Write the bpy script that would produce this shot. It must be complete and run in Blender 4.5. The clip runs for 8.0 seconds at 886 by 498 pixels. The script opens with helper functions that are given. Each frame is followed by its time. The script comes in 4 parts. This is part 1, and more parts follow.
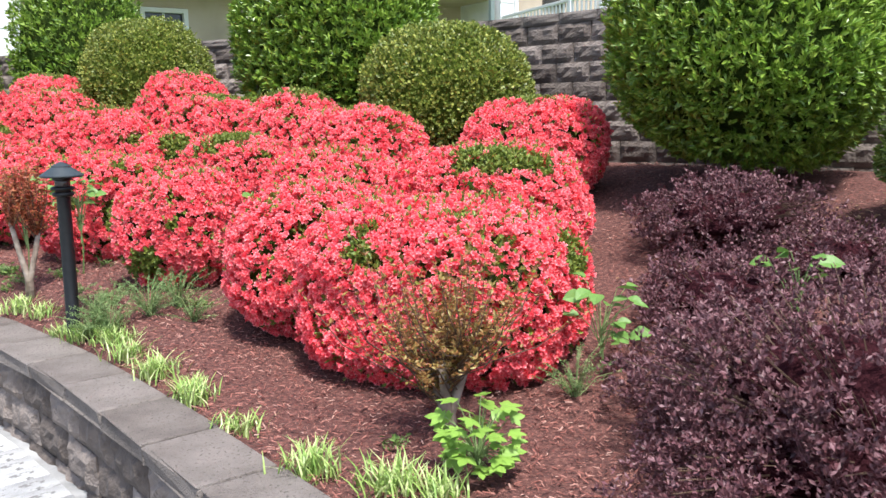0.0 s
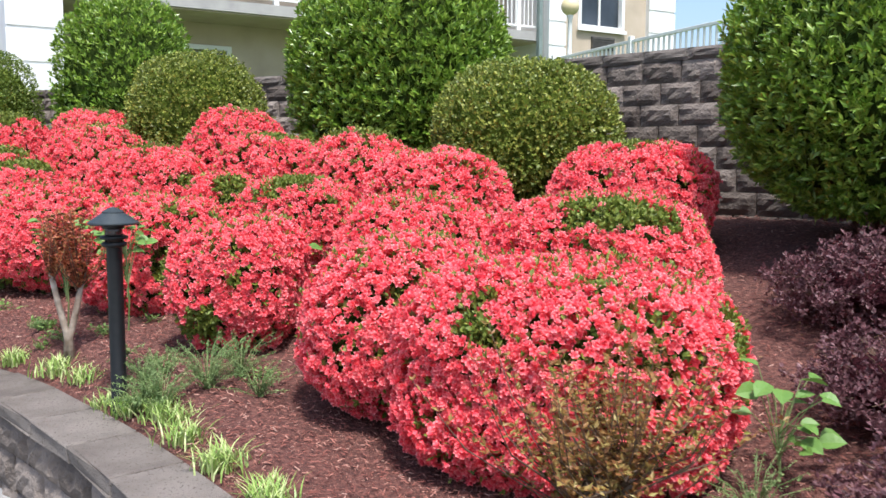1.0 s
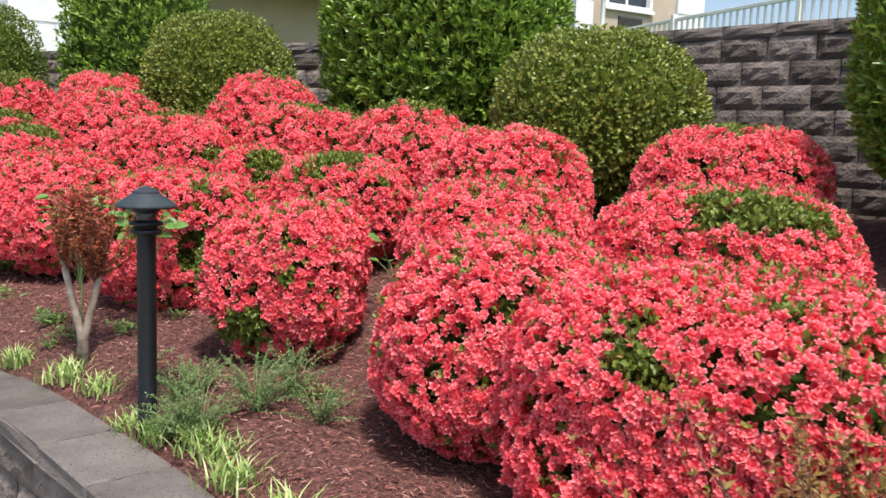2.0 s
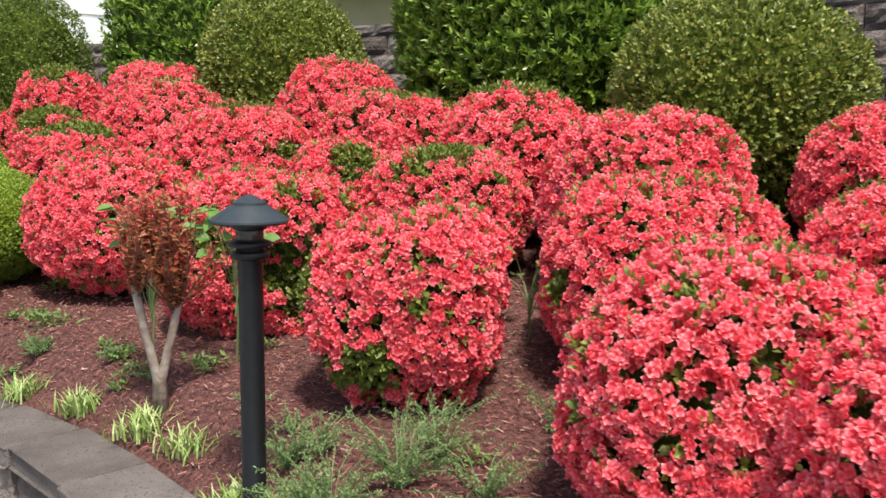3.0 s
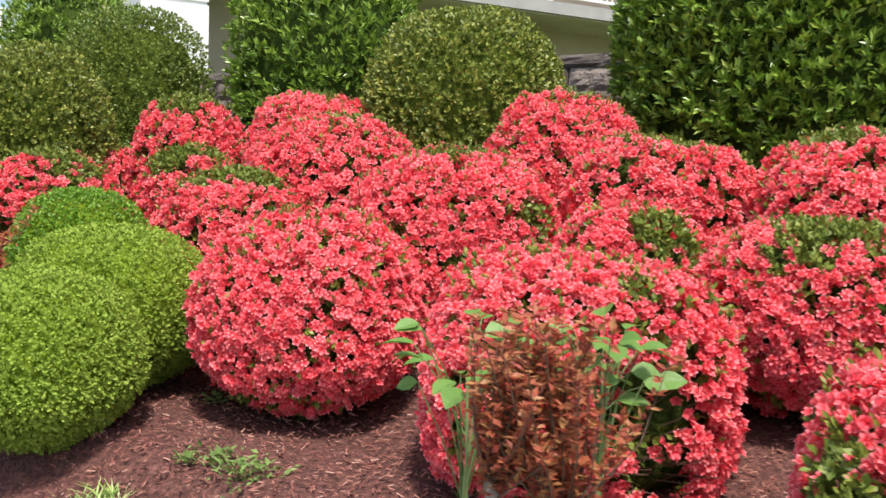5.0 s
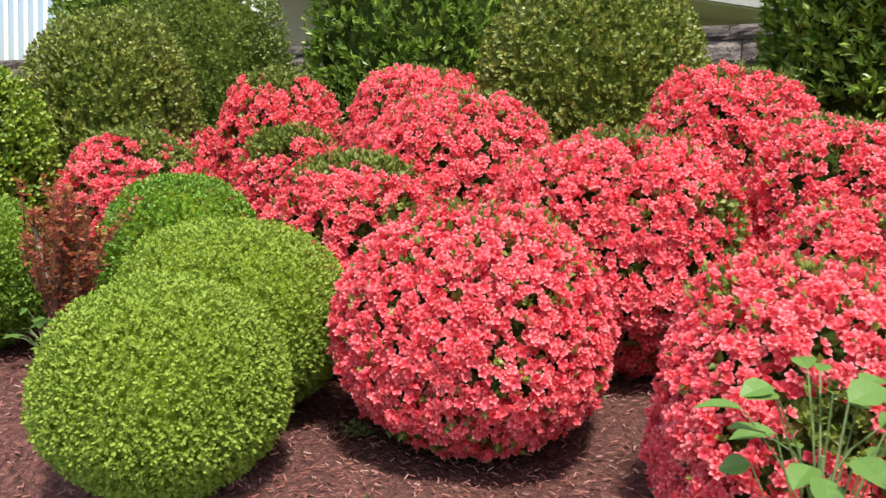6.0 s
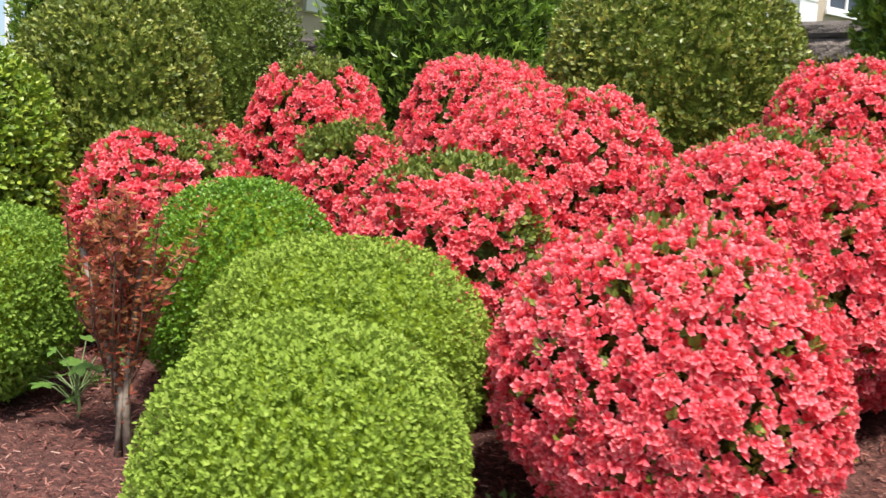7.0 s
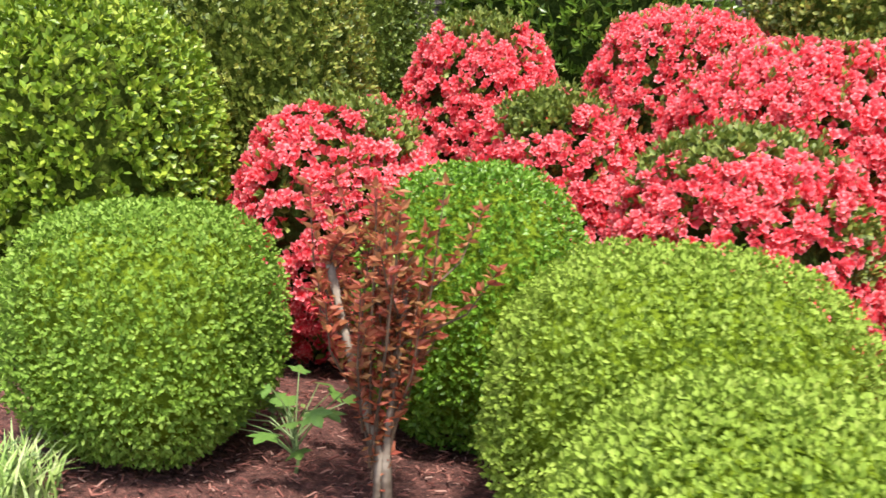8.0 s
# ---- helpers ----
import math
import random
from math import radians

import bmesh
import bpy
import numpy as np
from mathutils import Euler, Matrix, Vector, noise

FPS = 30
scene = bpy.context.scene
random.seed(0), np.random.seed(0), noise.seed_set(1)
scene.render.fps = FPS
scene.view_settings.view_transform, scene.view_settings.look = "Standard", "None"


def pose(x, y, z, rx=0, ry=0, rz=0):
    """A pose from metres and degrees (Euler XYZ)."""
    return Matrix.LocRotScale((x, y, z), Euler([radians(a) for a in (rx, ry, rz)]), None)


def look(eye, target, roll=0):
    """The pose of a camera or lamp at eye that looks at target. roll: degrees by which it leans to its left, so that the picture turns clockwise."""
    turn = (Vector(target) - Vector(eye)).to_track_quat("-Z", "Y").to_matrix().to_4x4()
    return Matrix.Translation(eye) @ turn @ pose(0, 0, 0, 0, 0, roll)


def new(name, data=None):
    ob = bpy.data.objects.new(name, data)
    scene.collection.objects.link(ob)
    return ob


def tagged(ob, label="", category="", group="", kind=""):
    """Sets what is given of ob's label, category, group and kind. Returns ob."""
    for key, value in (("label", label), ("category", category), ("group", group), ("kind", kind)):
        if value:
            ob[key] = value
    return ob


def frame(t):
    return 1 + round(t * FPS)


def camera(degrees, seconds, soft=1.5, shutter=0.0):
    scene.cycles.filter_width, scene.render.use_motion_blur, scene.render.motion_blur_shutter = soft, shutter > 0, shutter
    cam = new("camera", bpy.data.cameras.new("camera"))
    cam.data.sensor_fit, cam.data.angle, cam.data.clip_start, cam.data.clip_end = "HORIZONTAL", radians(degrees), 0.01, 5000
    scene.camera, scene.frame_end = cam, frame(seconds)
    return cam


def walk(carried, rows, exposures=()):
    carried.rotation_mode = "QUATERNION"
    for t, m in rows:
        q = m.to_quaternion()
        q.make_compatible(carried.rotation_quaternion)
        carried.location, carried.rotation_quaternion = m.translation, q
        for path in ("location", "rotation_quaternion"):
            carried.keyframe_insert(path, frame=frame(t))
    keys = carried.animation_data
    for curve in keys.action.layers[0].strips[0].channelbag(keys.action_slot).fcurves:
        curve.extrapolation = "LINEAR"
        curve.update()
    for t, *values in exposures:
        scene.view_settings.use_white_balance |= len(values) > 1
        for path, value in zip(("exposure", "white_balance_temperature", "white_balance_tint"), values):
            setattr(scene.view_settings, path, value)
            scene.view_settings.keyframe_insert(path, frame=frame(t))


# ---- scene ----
cam = camera(54.5, 8.0, shutter=0.15)
PATH = [
    (0, (0.792, -0.127, 1.548), (0.517, 1.831, 1.248), -0.78),
    (0.5, (0.614, 0.179, 1.553), (0.327, 2.139, 1.277), -0.40),
    (1, (0.296, 0.507, 1.563), (-0.036, 2.469, 1.360), 0.25),
    (1.2, (0.169, 0.610, 1.573), (-0.113, 2.580, 1.375), 0.71),
    (2.3, (-0.419, 1.395, 1.547), (-0.746, 3.351, 1.287), 2.36),
    (2.5, (-0.543, 1.530, 1.547), (-0.867, 3.490, 1.313), 2.36),
    (3, (-0.856, 1.896, 1.532), (-1.248, 3.838, 1.260), 0.69),
    (3.5, (-1.197, 2.259, 1.547), (-1.683, 4.186, 1.324), 3.78),
    (4, (-1.569, 2.526, 1.554), (-1.986, 4.471, 1.351), 3.26),
    (4.5, (-1.947, 2.814, 1.545), (-2.371, 4.761, 1.379), 2.75),
    (4.7, (-2.098, 2.922, 1.566), (-2.546, 4.863, 1.386), 2.73),
    (5.8, (-2.877, 3.439, 1.575), (-3.393, 5.365, 1.411), 0.85),
    (6, (-3.016, 3.520, 1.578), (-3.534, 5.439, 1.353), 2.55),
    (6.5, (-3.440, 3.722, 1.553), (-3.844, 5.666, 1.312), 2.47),
    (7, (-3.841, 3.968, 1.532), (-4.197, 5.925, 1.328), 3.23),
    (7.5, (-4.271, 4.211, 1.532), (-4.662, 6.159, 1.301), 5.39),
    (8, (-4.659, 4.436, 1.534), (-5.066, 6.373, 1.247), 2.27),
]
walk(cam, [(t, look(eye, target, roll)) for t, eye, target, roll in PATH], [(0.0, 0.95, 6050, 10), (1.2, 0.66, 6050, 10), (2.3, 0.47, 6400, 10), (4.5, 0.6, 6500, 10), (6.5, 0.58, 6500, 10), (7.4, 0.75, 6500, 10), (8.0, 0.93, 6500, 10)])

# ---- light ----
SUN_EL, SUN_AZ = radians(65), radians(153)
world = bpy.data.worlds.new("sky")
scene.world = world
world.use_nodes = True
wn = world.node_tree.nodes
sky = wn.new("ShaderNodeTexSky")
sky.sky_type, sky.sun_disc = "NISHITA", False
sky.sun_elevation, sky.sun_rotation = SUN_EL, SUN_AZ
sky.air_density, sky.dust_density, sky.ozone_density = 1.0, 3.0, 1.0
world.node_tree.links.new(sky.outputs[0], wn["Background"].inputs[0])
wn["Background"].inputs[1].default_value = 0.15
sun = new("sun", bpy.data.lights.new("sun", "SUN"))
sun.data.energy, sun.data.angle, sun.data.color = 3.9, radians(7), (1.0, 0.95, 0.87)
sun.matrix_world = look((0, 0, 0), (-math.sin(SUN_AZ) * math.cos(SUN_EL), -math.cos(SUN_AZ) * math.cos(SUN_EL), -math.sin(SUN_EL)))

# ---- materials ----
def material(name, colors, scale=8.0, rough=0.6, metal=0.0, bump=0.0, bump_scale=60.0, island=0.0, tone=None, sheen=0.0, spec=0.5, obj=0.0, trans=0.0, speck=None):
    """colors: dark, mid, light stops over a noise; island / obj: share of the random per piece; tone: a second colour blended in by the mesh's tone."""
    m = bpy.data.materials.new(name)
    m.use_nodes = True
    nt = m.node_tree
    n, ln = nt.nodes, nt.links
    b = n["Principled BSDF"]
    geo = n.new("ShaderNodeNewGeometry")
    tc = n.new("ShaderNodeTexCoord")
    noi = n.new("ShaderNodeTexNoise")
    noi.inputs["Scale"].default_value, noi.inputs["Detail"].default_value = scale, 6
    ln.new(tc.outputs["Object"], noi.inputs["Vector"])
    fac = noi.outputs[0]
    for share, socket in ((island, geo.outputs["Random Per Island"]), (obj, None)):
        if share > 0:
            if socket is None:
                socket = n.new("ShaderNodeObjectInfo").outputs["Random"]
            mx = n.new("ShaderNodeMix")
            mx.inputs[0].default_value = share
            ln.new(fac, mx.inputs[2])
            ln.new(socket, mx.inputs[3])
            fac = mx.outputs[0]
    ramp = n.new("ShaderNodeValToRGB")
    els = ramp.color_ramp.elements
    lo, hi = (0.05, 0.95) if island + obj > 0.6 else (0.28, 0.72)
    els[0].position, els[0].color = lo, (*colors[0], 1)
    els[1].position, els[1].color = hi, (*colors[-1], 1)
    for i, c in enumerate(colors[1:-1]):
        e = els.new(lo + (hi - lo) * (i + 1) / (len(colors) - 1))
        e.color = (*c, 1)
    ln.new(fac, ramp.inputs[0])
    col = ramp.outputs[0]
    if tone is not None:
        at = n.new("ShaderNodeAttribute")
        at.attribute_name = "tone"
        mx = n.new("ShaderNodeMix")
        mx.data_type = "RGBA"
        ln.new(at.outputs["Fac"], mx.inputs[0])
        ln.new(col, mx.inputs[6])
        mx.inputs[7].default_value = (*tone, 1)
        col = mx.outputs[2]
    if speck is not None:
        vo = n.new("ShaderNodeTexNoise")
        vo.inputs["Scale"].default_value, vo.inputs["Detail"].default_value = speck[0], 2
        ln.new(tc.outputs["Object"], vo.inputs["Vector"])
        rr = n.new("ShaderNodeValToRGB")
        rr.color_ramp.elements[0].position, rr.color_ramp.elements[1].position = speck[2], speck[2] + 0.08
        ln.new(vo.outputs[0], rr.inputs[0])
        mx = n.new("ShaderNodeMix")
        mx.data_type = "RGBA"
        ln.new(rr.outputs[0], mx.inputs[0])
        ln.new(col, mx.inputs[6])
        mx.inputs[7].default_value = (*speck[1], 1)
        col = mx.outputs[2]
    ln.new(col, b.inputs["Base Color"])
    b.inputs["Roughness"].default_value, b.inputs["Metallic"].default_value = rough, metal
    b.inputs["Specular IOR Level"].default_value = spec
    if bump > 0:
        bn = n.new("ShaderNodeTexNoise")
        bn.inputs["Scale"].default_value, bn.inputs["Detail"].default_value = bump_scale, 8
        ln.new(tc.outputs["Object"], bn.inputs["Vector"])
        bp = n.new("ShaderNodeBump")
        bp.inputs["Strength"].default_value, bp.inputs["Distance"].default_value = bump, 0.02
        ln.new(bn.outputs[0], bp.inputs["Height"])
        ln.new(bp.outputs[0], b.inputs["Normal"])
    if trans > 0:
        tr = n.new("ShaderNodeBsdfTranslucent")
        ln.new(col, tr.inputs[0])
        ms = n.new("ShaderNodeMixShader")
        ms.inputs[0].default_value = trans
        ln.new(b.outputs[0], ms.inputs[1])
        ln.new(tr.outputs[0], ms.inputs[2])
        ln.new(ms.outputs[0], n["Material Output"].inputs[0])
    return m


PETAL = material("azalea petal", [(0.63, 0.013, 0.044), (0.88, 0.049, 0.088), (0.95, 0.11, 0.145)], 3, 0.6, island=0.7, tone=(0.96, 0.52, 0.51), spec=0.15, trans=0.35)
AZ_LEAF = material("azalea leaf", [(0.075, 0.12, 0.014), (0.155, 0.205, 0.028), (0.28, 0.31, 0.055)], 6, 0.5, island=0.7, trans=0.2)
# solid shrub filling, its green darkened to carry the shade behind the leaves
CORE = material("dark green for inner shade", [(0.02, 0.035, 0.008), (0.055, 0.085, 0.018)], 40, 1.0, bump=1.0, spec=0.0)
# barberry filling: the shade between the sprays is painted as near-black purple
PURPLE_CORE = material("dark purple for inner shade", [(0.018, 0.006, 0.008), (0.05, 0.016, 0.02)], 40, 1.0, bump=1.0, spec=0.0)
BOX_CORE = material("inner boxwood leaf", [(0.09, 0.14, 0.011), (0.17, 0.24, 0.020)], 40, 1.0, bump=1.0, spec=0.0)
# hedge filling: leaf green darkened for the shade in the gaps
HEDGE_CORE = material("hedge green darkened for inner shade", [(0.035, 0.052, 0.009), (0.085, 0.115, 0.018)], 40, 1.0, bump=1.0, spec=0.0)
FRESH = material("fresh yellow green privet leaf", [(0.10, 0.18, 0.012), (0.20, 0.31, 0.022), (0.43, 0.51, 0.06)], 5, 0.42, island=0.8, trans=0.2)
BOX_LEAF = material("boxwood leaf", [(0.19, 0.285, 0.030), (0.26, 0.37, 0.045), (0.34, 0.43, 0.08)], 5, 0.7, island=0.7, spec=0.3, trans=0.25)
BOX_MID = material("boxwood leaf mid green", [(0.13, 0.24, 0.024), (0.20, 0.33, 0.036), (0.30, 0.42, 0.07)], 5, 0.6, island=0.75, spec=0.35, trans=0.25)
BOX_DARK = material("boxwood leaf deep green", [(0.09, 0.21, 0.013), (0.15, 0.30, 0.022), (0.25, 0.41, 0.045)], 5, 0.42, island=0.75, trans=0.25)
PRIVET = material("privet leaf olive", [(0.085, 0.13, 0.018), (0.175, 0.225, 0.034), (0.42, 0.43, 0.09)], 5, 0.42, island=0.85, trans=0.25)
HOLLY = material("small dark hedge leaf", [(0.068, 0.12, 0.018), (0.145, 0.21, 0.032), (0.29, 0.35, 0.075)], 5, 0.40, island=0.8, trans=0.25)
LAUREL = material("laurel leaf", [(0.07, 0.15, 0.014), (0.165, 0.28, 0.028), (0.36, 0.48, 0.08)], 2.5, 0.33, island=0.75, trans=0.25)
BARBERRY = material("barberry leaf", [(0.030, 0.010, 0.012), (0.085, 0.027, 0.032), (0.17, 0.072, 0.082), (0.27, 0.165, 0.17)], 4, 0.55, island=0.65, trans=0.15)
CRAPE = material("crape myrtle young leaf", [(0.20, 0.065, 0.025), (0.28, 0.15, 0.04), (0.33, 0.27, 0.08)], 5, 0.5, island=0.85, trans=0.3)
CRAPE_RED = material("crape myrtle red leaf", [(0.32, 0.06, 0.04), (0.42, 0.125, 0.06), (0.44, 0.24, 0.09)], 5, 0.5, island=0.85, trans=0.4)
BROAD = material("broad weed leaf", [(0.07, 0.165, 0.033), (0.12, 0.235, 0.045), (0.19, 0.32, 0.07)], 5, 0.5, island=0.7, trans=0.25, bump=0.2)
GREENWEED = material("soft green weed leaf", [(0.08, 0.15, 0.03), (0.14, 0.23, 0.05), (0.22, 0.32, 0.09)], 9, 0.6, island=0.8, trans=0.25)
SWEETGUM = material("lobed seedling leaf", [(0.12, 0.24, 0.035), (0.21, 0.36, 0.055), (0.31, 0.46, 0.10)], 5, 0.45, island=0.7, trans=0.25)
LILY = material("variegated lily turf blade", [(0.16, 0.30, 0.05), (0.33, 0.45, 0.12), (0.62, 0.66, 0.34)], 30, 0.45, island=0.75, trans=0.25)
WEED = material("feathery weed", [(0.10, 0.17, 0.05), (0.18, 0.27, 0.09), (0.30, 0.38, 0.16)], 9, 0.6, island=0.8, trans=0.25)
BARK = material("smooth grey bark", [(0.12, 0.085, 0.06), (0.24, 0.19, 0.145), (0.38, 0.33, 0.27)], 14, 0.8, bump=0.4, bump_scale=40)
TWIG = material("brown twig", [(0.06, 0.035, 0.02), (0.13, 0.08, 0.05)], 14, 0.8)
MULCH = material("red mulch", [(0.038, 0.013, 0.010), (0.10, 0.036, 0.028), (0.19, 0.080, 0.062)], 45, 0.95, bump=1.0, bump_scale=90, speck=(170, (0.27, 0.14, 0.11), 0.64))
CHIP = material("mulch shred", [(0.045, 0.014, 0.011), (0.14, 0.044, 0.033), (0.24, 0.085, 0.065), (0.33, 0.145, 0.11), (0.47, 0.32, 0.26)], 9, 0.85, island=0.75)
LITTER = material("dry tan leaf", [(0.20, 0.11, 0.05), (0.34, 0.22, 0.11), (0.46, 0.34, 0.20)], 12, 0.8, island=0.8, trans=0.15)
CAPSTONE = material("weathered grey cap stone", [(0.105, 0.087, 0.074), (0.165, 0.140, 0.122), (0.225, 0.195, 0.172)], 7, 0.95, bump=0.9, bump_scale=140, obj=0.25, speck=(75, (0.09, 0.075, 0.063), 0.60))
SPLIT = material("split faced concrete block", [(0.075, 0.058, 0.048), (0.16, 0.130, 0.110), (0.28, 0.235, 0.205)], 7, 0.95, bump=0.9, bump_scale=45, obj=0.35, speck=(30, (0.09, 0.072, 0.06), 0.64))
PAVING = material("pale worn concrete paving", [(0.19, 0.19, 0.19), (0.29, 0.29, 0.285), (0.40, 0.40, 0.395)], 5, 0.85, bump=0.5, bump_scale=40)
PLANK = material("weathered white board", [(0.20, 0.20, 0.20), (0.34, 0.34, 0.335), (0.46, 0.46, 0.455)], 6, 0.85, bump=0.7, bump_scale=50, obj=0.3, speck=(24, (0.15, 0.145, 0.14), 0.60))
SOIL = material("grass verge", [(0.05, 0.085, 0.02), (0.10, 0.15, 0.04)], 12, 0.95, bump=0.8)
LAMP_BLACK = material("black powder coat", [(0.005, 0.006, 0.0065), (0.010, 0.011, 0.012)], 30, 0.42, spec=0.3, bump=0.1, bump_scale=200)
LAMP_HAT = material("faded black lamp hat", [(0.018, 0.026, 0.030), (0.030, 0.040, 0.045)], 20, 0.5, bump=0.1, bump_scale=200)
LENS = material("smoked lamp lens", [(0.03, 0.022, 0.02), (0.06, 0.045, 0.04)], 20, 0.12)
STUCCO = material("beige stucco", [(0.40, 0.33, 0.25), (0.47, 0.39, 0.30), (0.52, 0.44, 0.35)], 1.5, 0.95, bump=0.3, bump_scale=90)
TRIM = material("white painted trim", [(0.70, 0.70, 0.69), (0.80, 0.80, 0.79)], 3, 0.6)
SLAB = material("grey balcony edge", [(0.30, 0.29, 0.28), (0.38, 0.37, 0.35)], 4, 0.8)
GLASS = material("dark window glass", [(0.02, 0.026, 0.034), (0.05, 0.06, 0.075)], 1.5, 0.06)
SPOUT = material("grey green downpipe", [(0.16, 0.21, 0.20), (0.21, 0.26, 0.25)], 4, 0.5)
DARKMETAL = material("dark louvre", [(0.05, 0.045, 0.04), (0.09, 0.08, 0.07)], 6, 0.6)
GLOBE = material("cream lamp globe", [(0.62, 0.52, 0.30), (0.70, 0.60, 0.38)], 4, 0.3)


# ---- mesh helpers ----
def mesh_obj(name, verts, faces, mat, parent=None, label="", smooth=False, tone=None):
    """One mesh object from arrays; faces: a list of (n, k) index arrays."""
    me = bpy.data.meshes.new(name)
    verts = np.asarray(verts, dtype=np.float32)
    me.vertices.add(len(verts))
    me.vertices.foreach_set("co", verts.ravel())
    loops = np.concatenate([f.ravel() for f in faces]).astype(np.int32)
    sizes = np.concatenate([np.full(len(f), f.shape[1]) for f in faces]).astype(np.int32)
    me.loops.add(len(loops))
    me.loops.foreach_set("vertex_index", loops)
    me.polygons.add(len(sizes))
    starts = np.concatenate([[0], np.cumsum(sizes)[:-1]]).astype(np.int32)
    me.polygons.foreach_set("loop_start", starts)
    me.polygons.foreach_set("use_smooth", np.full(len(sizes), smooth))
    if tone is not None:
        me.attributes.new("tone", "FLOAT", "POINT").data.foreach_set("value", np.asarray(tone, dtype=np.float32))
    me.update(calc_edges=True)
    me.validate()
    me.materials.append(mat)
    ob = new(name, me)
    if parent is not None:
        ob.parent = parent
    if label:
        ob["label"] = label
    return ob


def part(name, bm, mat, parent=None, label="", smooth=False):
    """Links a bmesh as one mesh object under a thing or a part."""
    me = bpy.data.meshes.new(name)
    bmesh.ops.recalc_face_normals(bm, faces=bm.faces[:])
    for f in bm.faces:
        f.smooth = smooth
    bm.to_mesh(me)
    bm.free()
    me.materials.append(mat)
    ob = new(name, me)
    if parent is not None:
        ob.parent = parent
    if label:
        ob["label"] = label
    return ob


def thing(name, at, label, category, group=""):
    e = new(name)
    e.location = at
    e.empty_display_size = 0.1
    return tagged(e, label, category, group)


def box(sx, sy, sz, at=(0, 0, 0), bevel=0.0, turn=0.0):
    bm = bmesh.new()
    bmesh.ops.create_cube(bm, size=1)
    bmesh.ops.scale(bm, vec=(sx, sy, sz), verts=bm.verts)
    if bevel:
        bmesh.ops.bevel(bm, geom=bm.edges[:], offset=bevel, segments=2, affect="EDGES", profile=0.5)
    bmesh.ops.transform(bm, matrix=Matrix.Translation(at) @ Matrix.Rotation(turn, 4, "Z"), verts=bm.verts)
    return bm


def lathe(profile, n=32):
    """A turned shape from (radius, z) pairs."""
    bm = bmesh.new()
    rings = []
    for r, z in profile:
        rings.append([bm.verts.new((max(r, 1e-4) * math.cos(2 * math.pi * i / n), max(r, 1e-4) * math.sin(2 * math.pi * i / n), z)) for i in range(n)])
    for a, b in zip(rings, rings[1:]):
        for i in range(n):
            bm.faces.new((a[i], a[(i + 1) % n], b[(i + 1) % n], b[i]))
    bm.faces.new(rings[0][::-1])
    bm.faces.new(rings[-1])
    return bm


def tube(bm, points, radii, n=7):
    """A bent tapered limb added to bm."""
    rings = []
    pts = [Vector(p) for p in points]
    for i, p in enumerate(pts):
        d = (pts[min(i + 1, len(pts) - 1)] - pts[max(i - 1, 0)]).normalized()
        a = d.orthogonal().normalized()
        b = d.cross(a)
        rings.append([bm.verts.new(p + radii[i] * (a * math.cos(2 * math.pi * k / n) + b * math.sin(2 * math.pi * k / n))) for k in range(n)])
    for r, s in zip(rings, rings[1:]):
        best = min(range(n), key=lambda o: (r[0].co - s[o].co).length)
        for k in range(n):
            bm.faces.new((r[k], r[(k + 1) % n], s[(k + 1 + best) % n], s[(k + best) % n]))
    bm.faces.new(rings[0])
    bm.faces.new(rings[-1])


def unit(v):
    return v / np.maximum(np.linalg.norm(v, axis=-1, keepdims=True), 1e-9)


def place_template(tv, tf, tt, pos, ax, nrm, size):
    """Copies of a small template, x along ax, z near nrm."""
    ax = unit(ax)
    b = unit(np.cross(nrm, ax))
    c = np.cross(ax, b)
    k, n = len(tv), len(pos)
    s = np.asarray(size).reshape(-1, 1, 1)
    v = pos[:, None, :] + s * (tv[None, :, 0:1] * ax[:, None, :] + tv[None, :, 1:2] * b[:, None, :] + tv[None, :, 2:3] * c[:, None, :])
    off = (np.arange(n) * k)[:, None, None]
    return v.reshape(-1, 3), [(f[None] + off).reshape(-1, f.shape[1]) for f in tf], np.tile(tt, n)


LEAF = (np.array([(0, 0, 0), (0.5, 0, -0.07), (1, 0, -0.04), (0.45, 0.24, 0.05), (0.45, -0.24, 0.05)]), [np.array([(0, 1, 3), (1, 2, 3), (0, 4, 1), (1, 4, 2)])], np.zeros(5))
SMALL_LEAF = (np.array([(0, 0, 0), (0.55, 0.30, 0.06), (1, 0, 0), (0.55, -0.30, 0.06)]), [np.array([(0, 2, 1), (0, 3, 2)])], np.zeros(4))

MID_LEAF = (SMALL_LEAF[0] * np.array([1, 0.72, 1]), SMALL_LEAF[1], SMALL_LEAF[2])
NARROW_LEAF = (SMALL_LEAF[0] * np.array([1, 0.56, 1.2]), SMALL_LEAF[1], SMALL_LEAF[2])


def flower_template():
    """A five-petalled funnel: deep throat, pale ruffled rim."""
    v, t, tone = [], [], []
    for i in range(5):
        a = 2 * math.pi * i / 5
        o = len(v)
        for r, w, z, k in ((0.05, 0, -0.75, 0.0), (0.60, 0.44, 0.05, 0.32), (1.05, 0.10, 0.10, 0.92), (0.66, -0.42, -0.12, 0.15)):
            v.append((r * math.cos(a) - w * math.sin(a), r * math.sin(a) + w * math.cos(a), z))
            tone.append(k)
        t += [(o, o + 3, o + 1), (o + 1, o + 3, o + 2)]
    return np.array(v), [np.array(t)], np.array(tone)


FLOWER = flower_template()


